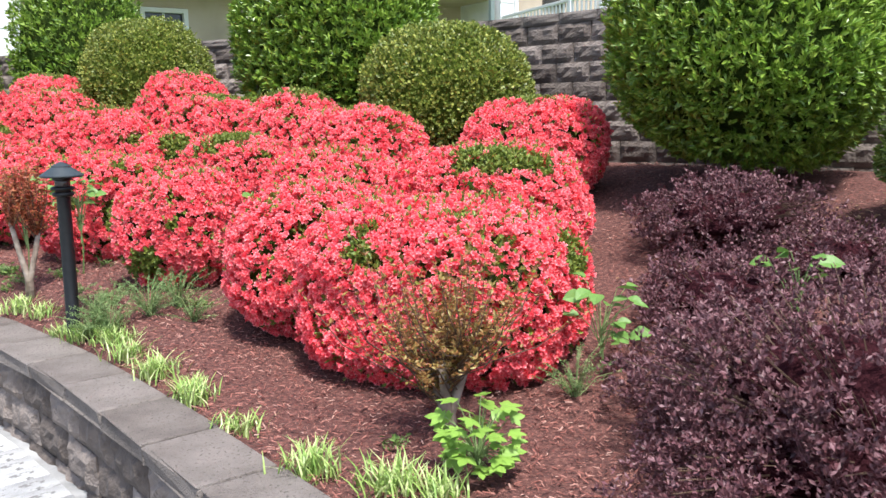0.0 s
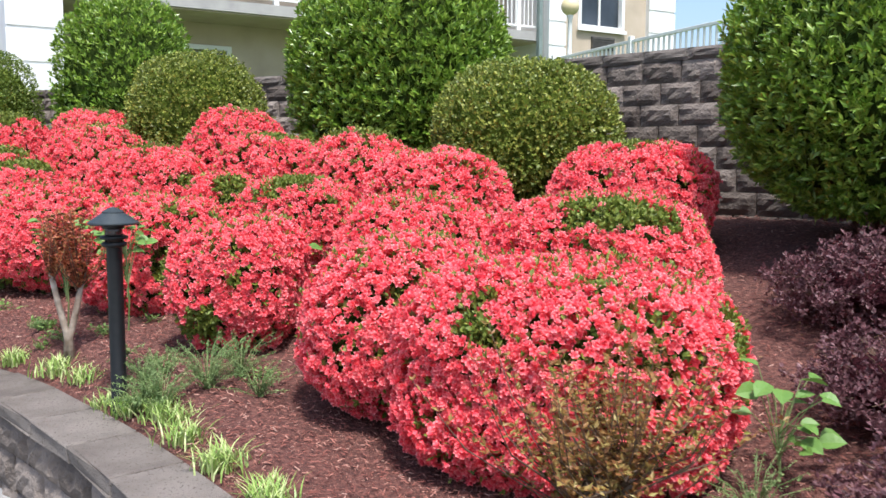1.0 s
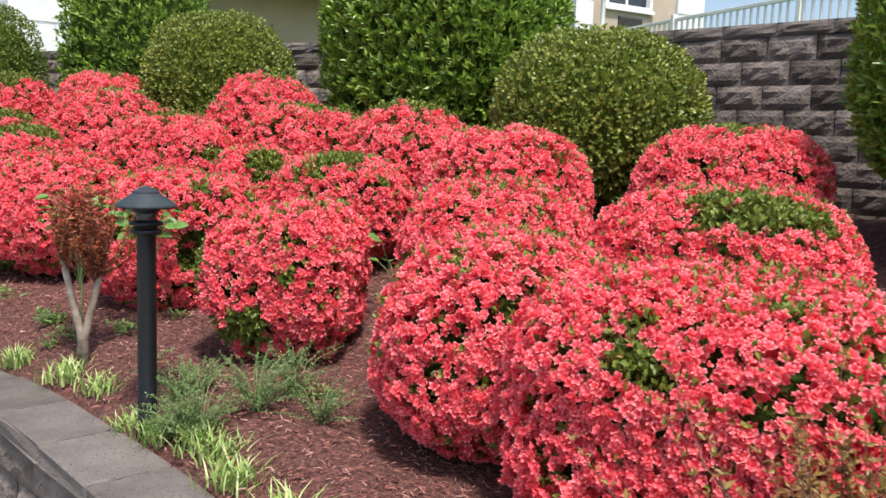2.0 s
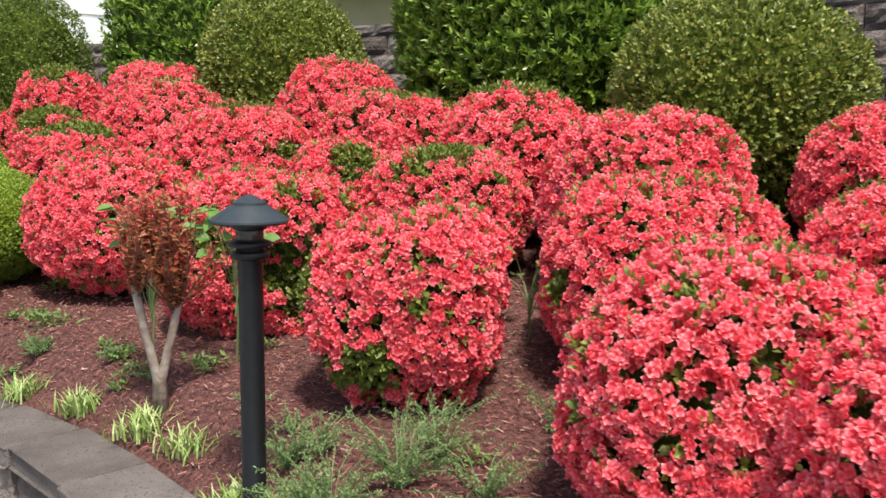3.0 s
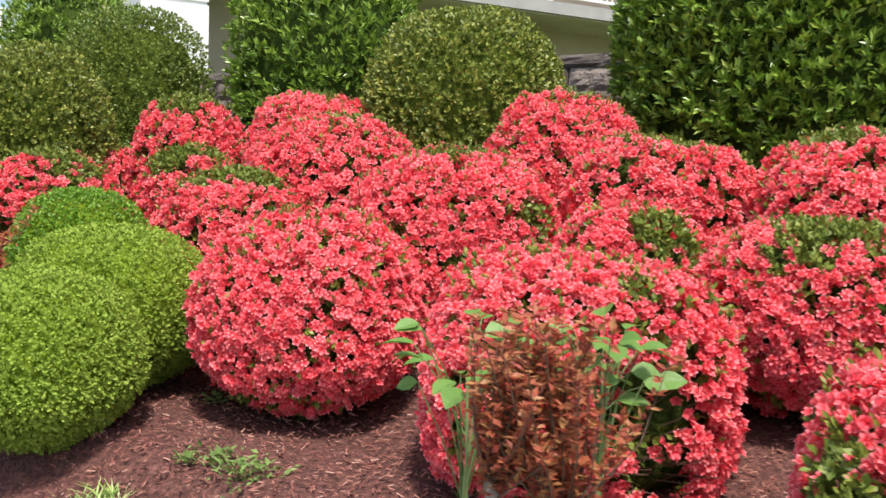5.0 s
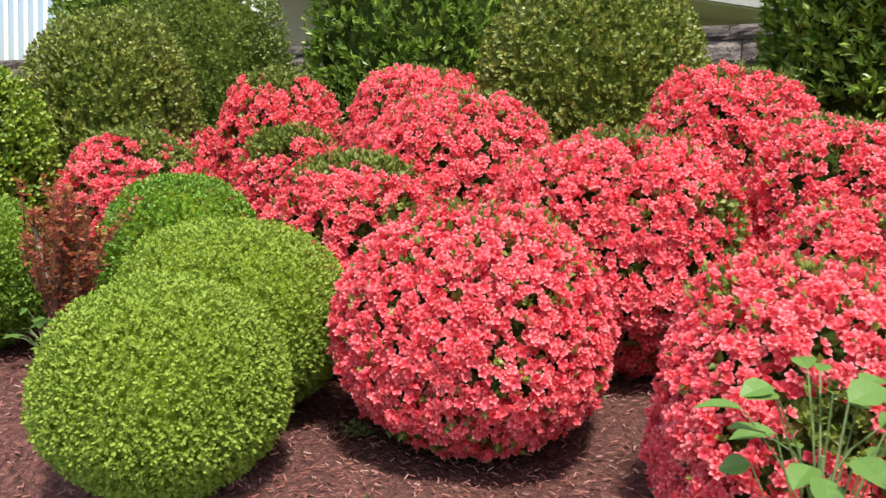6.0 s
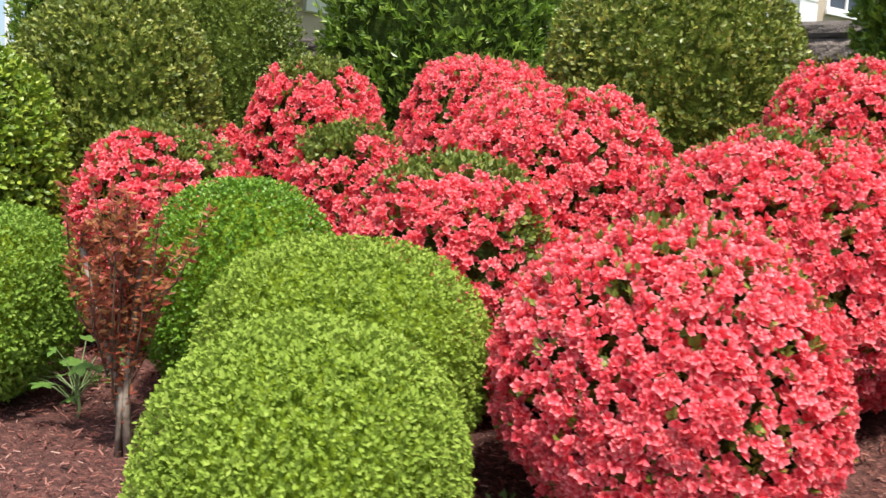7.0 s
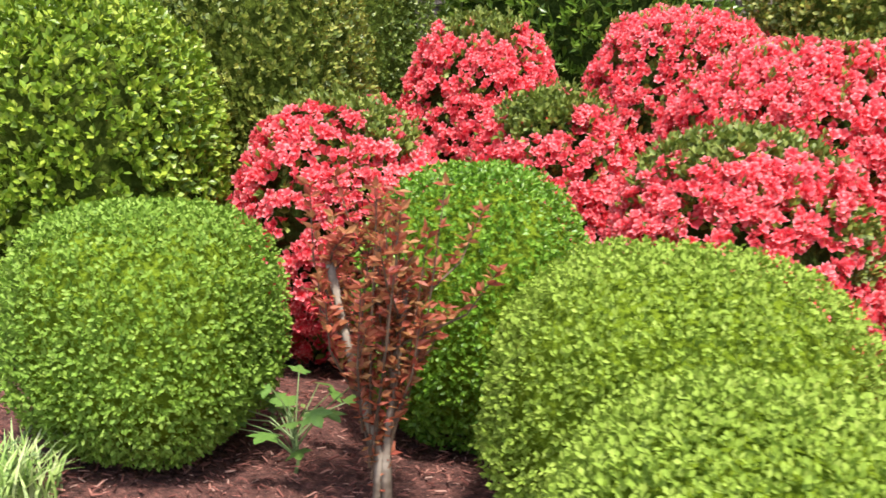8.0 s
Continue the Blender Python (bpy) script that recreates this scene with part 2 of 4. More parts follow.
class Form:
    """A clipped round shrub: a rounded box shape with lumps. It gives places and outward directions on its surface."""

    def __init__(self, seed, at, base, top, rx, ry, turn=0.0, power=2.5, lumps=10, lump=0.07, low=0.45, skirt=0.35, dents=()):
        self.skirt = skirt
        self.dents = [(unit(np.array(q[:3], dtype=float)), q[3], q[4]) for q in dents]
        self.rng = np.random.default_rng(seed)
        self.c = np.array([at[0], at[1], base + low * (top - base)])
        self.up, self.down = top - self.c[2], self.c[2] - base
        self.r = np.array([rx, ry])
        self.turn, self.power = turn, power
        self.lc = unit(self.rng.normal(size=(lumps, 3)))
        self.la = self.rng.uniform(-lump, lump, lumps)
        self.sc = unit(self.rng.normal(size=(60, 3)))
        self.sa = self.rng.uniform(-0.6, 0.6, 60) * lump

    def dirs(self, n, lowest=-0.8):
        d = unit(self.rng.normal(size=(int(n * 1.6) + 20, 3)))
        return d[d[:, 2] > lowest][:n]

    def surface(self, d, depth=1.0):
        f = (np.abs(d) ** self.power).sum(1) ** (-1 / self.power)
        f = f * (1 + (self.la[None] * np.exp(9 * (d @ self.lc.T - 1))).sum(1) + (self.sa[None] * np.exp(45 * (d @ self.sc.T - 1))).sum(1)) * depth
        for q, wide, deep in self.dents:
            f = f * (1 - deep * np.exp(-((1 - d @ q) / (1 - math.cos(wide))) ** 2))
        c, s = math.cos(self.turn), math.sin(self.turn)
        rz = np.where(d[:, 2] > 0, self.up, self.down)
        x, y, z = d[:, 0] * f * self.r[0], d[:, 1] * f * self.r[1], d[:, 2] * f * rz
        # the skirt draws in below
        k = np.where(d[:, 2] < -0.15, 1 - self.skirt * np.maximum((-0.15 - d[:, 2]) / 0.85, 0) ** 1.3, 1.0)
        x, y = x * k, y * k
        p = np.stack([c * x - s * y, s * x + c * y, np.maximum(z, -self.down * 0.97)], 1) + self.c
        nx, ny, nz = d[:, 0] / self.r[0], d[:, 1] / self.r[1], d[:, 2] / rz
        return p, unit(np.stack([c * nx - s * ny, s * nx + c * ny, nz], 1))


def core(form, parent, name="inner_shell", depth=0.86, mat=None):
    """A solid shell filling a shrub; dark mats put the inside's shade into colour."""
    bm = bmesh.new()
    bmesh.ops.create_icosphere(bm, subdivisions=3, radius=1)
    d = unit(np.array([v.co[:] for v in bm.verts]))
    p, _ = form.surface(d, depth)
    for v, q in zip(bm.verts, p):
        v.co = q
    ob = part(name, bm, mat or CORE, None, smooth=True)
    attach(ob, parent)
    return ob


def attach(ob, parent):
    ob.parent = parent
    ob.matrix_parent_inverse = Matrix.Translation(-Vector(parent.location))


def shoots(form, parent, name, mat, count, leaves, size, depth=(0.88, 1.02), spread=0.9, template=LEAF, lowest=-0.85, keep=None, label="", up=0.35):
    """Leaf rosettes at the ends of many shoots all over a shrub."""
    rng = form.rng
    d = form.dirs(count, lowest)
    if keep is not None:
        d = d[keep(d)]
    n = len(d)
    p, nr = form.surface(d, rng.uniform(depth[0], depth[1], n))
    axis = unit(nr + 0.35 * rng.normal(size=(n, 3)) + np.array([0, 0, up]))
    p, axis, nr = (np.repeat(a, leaves, 0) for a in (p, axis, nr))
    m = len(p)
    side = unit(np.cross(axis, rng.normal(size=(m, 3))))
    ax = unit(axis + spread * rng.uniform(0.5, 1.4, (m, 1)) * side)
    sz = size * rng.uniform(0.65, 1.2, m)
    p = p - axis * (size * 0.8 * rng.uniform(0, 1, (m, 1)))
    v, f, t = place_template(*template, p, ax, axis + 0.25 * rng.normal(size=(m, 3)), sz)
    ob = mesh_obj(name, v, f, mat, None, label)
    attach(ob, parent)
    return tagged(ob, kind="stuff")


def lattice_mask(rng, n, width):
    """Directions of n bare patches on a shrub, as a test."""
    c = unit(rng.normal(size=(n, 3)) + np.array([0, 0, 0.3]))
    w = rng.uniform(0.5, 1.0, n) * width

    def bare(d):
        return ((d @ c.T) > np.cos(w)[None]).any(1)
    return bare


# ---- ground ----
WALL_IN = [(9.0, -7.6), (6.4, -4.4), (4.2, -1.9), (2.4, 0.15), (1.1, 1.4), (0.08, 2.36), (-0.66, 3.06), (-1.35, 3.68), (-2.05, 4.24), (-2.75, 4.72), (-3.25, 4.94), (-3.80, 5.22), (-4.55, 5.42), (-5.6, 5.55), (-7.2, 5.6), (-11.0, 5.5)]
CAP_TOP, CAP_H, CAP_W, COURSE = 0.375, 0.085, 0.30, 0.19
PAVE = -0.13


def smooth_line(points, step):
    """Evenly spaced places and headings along a smooth line through points."""
    p = [np.array(q, dtype=float) for q in points]
    p = [2 * p[0] - p[1]] + p + [2 * p[-1] - p[-2]]
    out = []
    for i in range(1, len(p) - 2):
        for t in np.linspace(0, 1, 40, endpoint=False):
            a, b, c, d = p[i - 1:i + 3]
            out.append(0.5 * (2 * b + (c - a) * t + (2 * a - 5 * b + 4 * c - d) * t * t + (3 * b - a - 3 * c + d) * t ** 3))
    out = np.array(out)
    s = np.concatenate([[0], np.cumsum(np.linalg.norm(np.diff(out, axis=0), axis=1))])
    at = np.arange(0, s[-1], step)
    xy = np.stack([np.interp(at, s, out[:, 0]), np.interp(at, s, out[:, 1])], 1)
    return xy, unit(np.gradient(xy, axis=0))


LINE, LINE_DIR = smooth_line(WALL_IN, 0.04)


def wall_side(x, y):
    """Signed distance into the bed from the inner edge of the low wall."""
    d = np.stack([x, y], -1)[..., None, :] - LINE
    i = (d ** 2).sum(-1).argmin(-1)
    dd = np.take_along_axis(d, i[..., None, None], -2)[..., 0, :]
    t = LINE_DIR[i]
    # the bed lies on the right of the line's heading
    return dd[..., 0] * t[..., 1] - dd[..., 1] * t[..., 0]


def ground_z(x, y):
    x, y = np.asarray(x, dtype=float), np.asarray(y, dtype=float)
    s = np.maximum((x - 0.06) * 0.605 + (y - 2.34) * 0.796, -0.6)
    w = np.clip((x + 1.7) / 1.6, 0, 1)
    w = w * w * (3 - 2 * w)
    rise = np.log1p(np.exp(np.clip((s - 1.0) / 0.25, -30, 30))) * 0.25
    z = 0.50 + 0.24 * np.minimum(rise, 3.4) + 0.03 * np.maximum(0, -x - 1.8) ** 1.3 - 0.19 * w
    edge = np.clip(np.maximum(wall_side(x, y), 0) / 0.30, 0, 1)
    return 0.345 * (1 - edge) + z * edge


def g(x, y):
    return float(ground_z(np.array([x]), np.array([y]))[0])


TERRACE = 2.40
BACK = [(10.5, 1.2), (5.6, 4.6), (3.6, 6.15), (1.25, 7.95), (-0.34, 8.95), (-2.6, 9.72), (-6.5, 11.2), (-10.5, 12.7), (-16.0, 14.6)]


def build_ground():
    n = 120
    xs, ys = np.linspace(-16, 9, 2 * n), np.linspace(-8, 15, 2 * n)
    X, Y = np.meshgrid(xs, ys)
    side = wall_side(X.ravel(), Y.ravel()).reshape(X.shape)
    Z = ground_z(X.ravel(), Y.ravel()).reshape(X.shape)
    rough = np.random.default_rng(3).normal(size=X.shape) * 0.006
    Z = Z + rough
    idx = np.arange(X.size).reshape(X.shape)
    f = np.stack([idx[:-1, :-1], idx[:-1, 1:], idx[1:, 1:], idx[1:, :-1]], -1).reshape(-1, 4)
    keep = (side.ravel()[f] > -0.20).all(1)
    f = f[keep]
    ob = mesh_obj("ground", np.stack([X.ravel(), Y.ravel(), Z.ravel()], 1), [f], MULCH, smooth=True)
    tagged(ob, "reddish brown shredded bark mulch rising gently to the retaining wall", "ground", kind="structure")
    # paving and the wide land beyond
    bm = bmesh.new()
    bmesh.ops.create_grid(bm, x_segments=2, y_segments=2, size=400)
    bmesh.ops.translate(bm, vec=(0, 0, -0.45), verts=bm.verts)
    tagged(part("land", bm, SOIL), "flat green land reaching the horizon", "ground", kind="structure")
    tagged(part("pavement", box(60, 60, 0.3, (0, -14, PAVE - 0.152)), PAVING), "pale sunlit concrete paving beside the low wall", "pavement", kind="structure")


build_ground()


def shreds():
    """Loose mulch shreds over the bed, thickest near the path."""
    rng = np.random.default_rng(7)
    n = 150000
    x, y = rng.uniform(-6.8, 2.8, n), rng.uniform(1.6, 7.6, n)
    s = wall_side(x, y)
    keep = (s > 0.02) & (rng.uniform(0, 1, n) < np.where(s < 2.0, 1.0, 0.3))
    x, y = x[keep], y[keep]
    n = len(x)
    p = np.stack([x, y, ground_z(x, y) + rng.uniform(0.002, 0.022, n)], 1)
    # shreds lie in loose drifts, roughly one way in each
    a = 2.2 * np.sin(2.3 * x + 1.1 * y) + 1.9 * np.cos(2.9 * y - 1.3 * x) + rng.normal(0, 0.8, n)
    ax = np.stack([np.cos(a), np.sin(a), rng.normal(0, 0.30, n)], 1)
    v = np.array([(-0.5, -0.12, 0), (0.5, -0.08, 0), (0.5, 0.08, 0), (-0.5, 0.12, 0), (-0.4, 0, 0.10), (0.45, 0, 0.08)])
    f = [np.array([(0, 1, 5, 4), (3, 4, 5, 2)])]
    vv, ff, _ = place_template(v, f, np.zeros(6), p, ax, np.tile((0.0, 0.0, 1.0), (n, 1)) + 0.45 * rng.normal(size=(n, 3)), 0.008 + 0.024 * rng.uniform(0, 1, n) ** 2)
    tagged(mesh_obj("mulch_shreds", vv, ff, CHIP), "loose reddish bark shreds scattered over the bed", "mulch", kind="stuff")


shreds()


# ---- walls ----
def block_mesh(name, w, h, d, seed, mat, rough=0.022):
    """A split-faced block: rough chamfered face towards -y, base at z = 0, centred on x."""
    rng = np.random.default_rng(seed)
    bm = bmesh.new()
    nx, nz = 7, 5
    grid = [[None] * nx for _ in range(nz)]
    for j in range(nz):
        for i in range(nx):
            rim = i in (0, nx - 1) or j in (0, nz - 1)
            y = rng.uniform(0.006, 0.016) if rim else -rng.uniform(0, rough)
            ex = 0 if i in (0, nx - 1) else rng.uniform(-0.012, 0.012)
            grid[j][i] = bm.verts.new((w * (i / (nx - 1) - 0.5) + ex, y, h * j / (nz - 1)))
    for j in range(nz - 1):
        for i in range(nx - 1):
            bm.faces.new((grid[j][i], grid[j][i + 1], grid[j + 1][i + 1], grid[j + 1][i]))
    back = [bm.verts.new((sx * w / 2, d, z)) for sx, z in ((-1, 0), (1, 0), (1, h), (-1, h))]
    bm.faces.new([grid[0][i] for i in range(nx)][::-1] + [back[0], back[1]])
    bm.faces.new([grid[-1][i] for i in range(nx)] + [back[2], back[3]])
    bm.faces.new([grid[j][0] for j in range(nz)] + [back[3], back[0]])
    bm.faces.new([grid[j][-1] for j in range(nz)][::-1] + [back[1], back[2]])
    bm.faces.new(back[::-1])
    me = bpy.data.meshes.new(name)
    bmesh.ops.recalc_face_normals(bm, faces=bm.faces[:])
    bm.to_mesh(me)
    bm.free()
    me.materials.append(mat)
    return me


def course_places(points, width, shift):
    line, head = smooth_line(points, width)
    line = line + head * shift
    return line, head


def lay(parent, name, meshes, line, head, z, back, near, rng, rest):
    """Lays one course; blocks within near are objects of their own, the others go into rest."""
    for (x, y), (hx, hy) in zip(line, head):
        # heading runs to the left as seen from the bed's front: face looks along the left normal reversed
        nx, ny = -hy, hx
        ang = math.atan2(hy, hx) + math.pi
        off = back + rng.uniform(-0.004, 0.004)
        m = Matrix.Translation((x - nx * off, y - ny * off, z)) @ Matrix.Rotation(ang + rng.uniform(-0.01, 0.01), 4, "Z")
        me = meshes[rng.integers(len(meshes))]
        if near(x, y):
            ob = new(name, me)
            ob.matrix_world = m
            ob.parent = parent
        else:
            rest.append((me, m))


def join_rest(rest, name, mat, parent):
    vs, fs, o = [], [], 0
    for me, m in rest:
        co = np.empty(len(me.vertices) * 3, dtype=np.float32)
        me.vertices.foreach_get("co", co)
        r = np.array(m)
        vs.append(co.reshape(-1, 3) @ r[:3, :3].T + r[:3, 3])
        fs += [[o + i for i in p.vertices] for p in me.polygons]
        o += len(me.vertices)
    by = {}
    for f in fs:
        by.setdefault(len(f), []).append(f)
    ob = mesh_obj(name, np.concatenate(vs), [np.array(v) for v in by.values()], mat, parent)
    return tagged(ob, kind="stuff")


def low_wall():
    rng = np.random.default_rng(11)
    wall = tagged(thing("garden_wall", (0, 0, 0), "low grey split block wall with smooth cap stones round the bed", "wall"), kind="structure")
    near = lambda x, y: -4.6 < x < 0.9
    blocks = [block_mesh("block", 0.405, COURSE - 0.004, 0.20, s, SPLIT, 0.024) for s in range(5)]
    rest = []
    top = CAP_TOP - CAP_H
    for k in range(3):
        line, head = course_places(WALL_IN, 0.415, 0.21 * (k % 2))
        # heading of WALL_IN runs leftwards; the face looks away from the bed
        lay(wall, "block", blocks, line, head, top - COURSE * (k + 1), -(CAP_W - 0.035) + 0.0, near, rng, rest)
    caps = []
    for s in range(4):
        r = np.random.default_rng(40 + s)
        bm = box(0.482, CAP_W, CAP_H - 0.004, (0, CAP_W / 2, CAP_H / 2), 0.009)
        for v in bm.verts:
            v.co += Vector(r.uniform(-0.0015, 0.0015, 3))
            if v.co.y < 0.02:
                v.co.y += r.uniform(-0.012, 0.012)
        me = bpy.data.meshes.new("cap_stone")
        bm.to_mesh(me)
        bm.free()
        me.materials.append(CAPSTONE)
        caps.append(me)
    line, head = course_places(WALL_IN, 0.495, 0.12)
    lay(wall, "cap_stone", caps, line, head, top, -CAP_W, near, rng, rest)
    join_rest([r for r in rest if r[0] in blocks], "block_run", SPLIT, wall)
    join_rest([r for r in rest if r[0] in caps], "cap_run", CAPSTONE, wall)


def back_wall():
    rng = np.random.default_rng(12)
    wall = tagged(thing("retaining_wall", (0, 0, 0), "tall retaining wall of brown grey split faced blocks behind the shrubs", "wall"), kind="structure")
    near = lambda x, y: -3.4 < x < -2.0 or -0.6 < x < 2.2
    blocks = [block_mesh("block", 0.362, 0.178, 0.22, 20 + s, SPLIT, 0.022) for s in range(6)]
    caps = [block_mesh("cap_stone", 0.42, 0.098, 0.30, 30 + s, CAPSTONE, 0.012) for s in range(3)]
    rest = []
    top = 2.52 - 0.10
    for k in range(9):
        line, head = course_places(BACK, 0.372, 0.186 * (k % 2))
        lay(wall, "block", blocks, line, head, top - 0.182 * (k + 1), -0.012 * k, near, rng, rest)
    line, head = course_places(BACK, 0.424, 0)
    lay(wall, "cap_stone", caps, line, head, top, -0.01, near, rng, rest)
    join_rest([r for r in rest if r[0] in blocks], "block_run", SPLIT, wall)
    join_rest([r for r in rest if r[0] in caps], "cap_run", CAPSTONE, wall)
    # earth behind, so that no light leaks, and the terrace
    line, head = smooth_line(BACK, 0.5)
    nrm = np.stack([-head[:, 1], head[:, 0]], 1)
    a, b = line + nrm * -0.20, line + nrm * -60.0
    n = len(a)
    v = np.concatenate([np.c_[a, np.full(n, TERRACE)], np.c_[b, np.full(n, TERRACE)], np.c_[a, np.full(n, 0.3)]])
    i = np.arange(n - 1)
    f = [np.stack([i, i + 1, n + i + 1, n + i], 1), np.stack([2 * n + i, 2 * n + i + 1, i + 1, i], 1)]
    tagged(mesh_obj("terrace", v, f, SOIL), "level terrace behind the retaining wall", "ground", kind="structure")


low_wall()
back_wall()


def paving_planks():
    """Pale weathered boards laid across, beside the low wall."""
    pave = bpy.data.objects["pavement"]
    rng = np.random.default_rng(17)
    kinds = []
    for s in range(4):
        r = np.random.default_rng(60 + s)
        bm = box(0.150, 1.9, 0.03, (0, 0, 0), 0.004)
        for v in bm.verts:
            v.co += Vector(r.uniform(-0.0015, 0.0015, 3))
        me = bpy.data.meshes.new("plank")
        bm.to_mesh(me)
        bm.free()
        me.materials.append(PLANK)
        kinds.append(me)
    line, head = smooth_line(WALL_IN, 0.158)
    for (x, y), (hx, hy) in zip(line, head):
        if -3.6 < x < 0.6:
            nx, ny = -hy, hx
            ob = new("plank", kinds[rng.integers(4)])
            ob.matrix_world = Matrix.Translation((x + nx * 1.28, y + ny * 1.28, PAVE + rng.uniform(0.010, 0.014))) @ Matrix.Rotation(math.atan2(hy, hx), 4, "Z")
            ob.parent = pave


paving_planks()


# ---- shrubs ----
def azalea(seed, x, y, r, top, base, ry=None, turn=0.0, green_top=0.0, patches=(), holes=10, label="", density=1.0, lump=0.075, power=2.7, skirt=0.34, dents=()):
    form = Form(seed, (x, y), base, top - 0.01, 0.955 * r, 0.955 * (ry or r), turn, power, 16, lump, 0.44, skirt, dents)
    bush = thing("azalea_bush", (x, y, base), label or "clipped azalea bush covered in coral red blossoms", "azalea", "azaleas in the bed")
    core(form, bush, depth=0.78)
    rng = form.rng
    area = r * (ry or r) * 6 + (top - base) * r * 3
    shoots(form, bush, "leaves", AZ_LEAF, int(600 * area), 4, 0.034, (0.82, 0.965), 0.8, SMALL_LEAF)
    bare = lattice_mask(rng, holes, 0.085)

    def leafy(q):
        m = bare(q)
        if green_top > 0:
            m = m | (q[:, 2] > 1 - green_top + 0.10 * np.sin(5 * q[:, 0] + seed) * min(1, 4 * green_top))
        for px, py, pz, w in patches:
            c = np.array([px, py, pz]) / math.sqrt(px * px + py * py + pz * pz)
            m = m | (q @ c > math.cos(w) + 0.05 * np.sin(19 * q[:, 0] + seed) * np.sin(17 * q[:, 2]) * w)
        for q0, wide, deep in form.dents:
            m = m & ~(q @ q0 > math.cos(0.9 * wide))
        return m

    def hollow(q):
        m = np.zeros(len(q), dtype=bool)
        for q0, wide, deep in form.dents:
            m = m | (q @ q0 > math.cos(wide))
        return m

    shoots(form, bush, "fresh_leaves", AZ_LEAF, int(2600 * area), 5, 0.026, (0.92, 1.0), 0.9, SMALL_LEAF, keep=leafy)
    # sprigs of new leaf standing up among the blossoms, most of them on the crown
    shoots(form, bush, "new_growth", AZ_LEAF, int(420 * area), 4, 0.027, (0.97, 1.035), 0.55, MID_LEAF, up=0.9,
           keep=lambda q: rng.uniform(0, 1, len(q)) < np.clip(0.08 + 1.3 * (q[:, 2] - 0.3), 0.06, 0.95))
    # trusses of three to six blossoms with shaded gaps between them
    heads = form.dirs(int(880 * area * density), -0.86)
    keep = ~leafy(heads) | (rng.uniform(0, 1, len(heads)) < 0.07)
    keep &= ~hollow(heads) | (rng.uniform(0, 1, len(heads)) < 0.06)
    keep &= rng.uniform(0, 1, len(heads)) < np.where(heads[:, 2] < -0.5, 0.5, 1.0)
    keep &= rng.uniform(0, 1, len(heads)) < np.where(heads[:, 2] > 0.80, 0.80, 1.0)
    heads = heads[keep]
    size = 0.0174 / math.sqrt(min(density, 1))
    hp, hn = form.surface(heads, rng.uniform(0.967, 1.015, len(heads)))
    hn = unit(hn + 0.30 * rng.normal(size=hn.shape))
    many = rng.integers(3, 7, len(heads))
    pale = np.repeat(rng.uniform(0.5, 1.1, len(heads)), many)
    hp, hn = np.repeat(hp, many, 0), np.repeat(hn, many, 0)
    side = rng.normal(size=hp.shape)
    side = unit(side - hn * (side * hn).sum(1, keepdims=True)) * np.sqrt(rng.uniform(0, 1, (len(hp), 1)))
    hp = hp + size * (1.45 * side - 0.9 * hn * (side ** 2).sum(1, keepdims=True) + 0.3 * rng.normal(size=hp.shape))
    face = unit(hn + 0.75 * side + 0.42 * rng.normal(size=hn.shape) + np.array([0, 0, 0.12]))
    # the blossoms underneath; a less pale tone puts their shade into the colour
    d = form.dirs(int(420 * area * density), -0.83)
    d = d[~leafy(d) & ~hollow(d)]
    up, un = form.surface(d, rng.uniform(0.86, 0.93, len(d)))
    p = np.concatenate([hp, up])
    face = np.concatenate([face, unit(un + 0.6 * rng.normal(size=un.shape))])
    pale = np.concatenate([pale, np.full(len(d), 0.5)])
    ax = np.cross(face, rng.normal(size=face.shape))
    v, f, t = place_template(*FLOWER, p, ax, face, size * rng.uniform(0.78, 1.18, len(p)) * np.concatenate([np.ones(len(hp)), np.full(len(d), 1.3)]))
    t = np.clip(t * np.repeat(pale, len(FLOWER[0])), 0, 1)
    ob = mesh_obj("blossoms", v, f, PETAL, None, "coral red azalea blossoms", tone=t)
    attach(ob, bush)
    tagged(ob, kind="stuff")
    # short stems at the foot, and bare twigs in the hollows
    bm = bmesh.new()
    for k in range(9):
        a = k * 0.72 + seed
        q = 0.30 * r / 0.45
        tube(bm, [(0.05 * math.cos(a), 0.05 * math.sin(a), -0.03), (0.14 * math.cos(a), 0.14 * math.sin(a), 0.12), (q * math.cos(a), q * math.sin(a), 0.30)], [0.012, 0.010, 0.006], 6)
    for q0, wide, deep in form.dents:
        d = unit(q0 + wide * 0.6 * rng.normal(size=(26, 3)))
        tips, _ = form.surface(d, rng.uniform(0.95, 1.12, len(d)))
        for q in tips - np.array([x, y, base]):
            s0 = q * np.array([0.45, 0.45, 0.5])
            tube(bm, [s0, 0.5 * (s0 + q) + np.array([0, 0, 0.03]), q], [0.005, 0.0035, 0.0015], 5)
    tagged(part("stem_mass", bm, TWIG, bush), kind="stuff")
    return bush


def foot(x, y, drop=0.02):
    return g(x, y) - drop


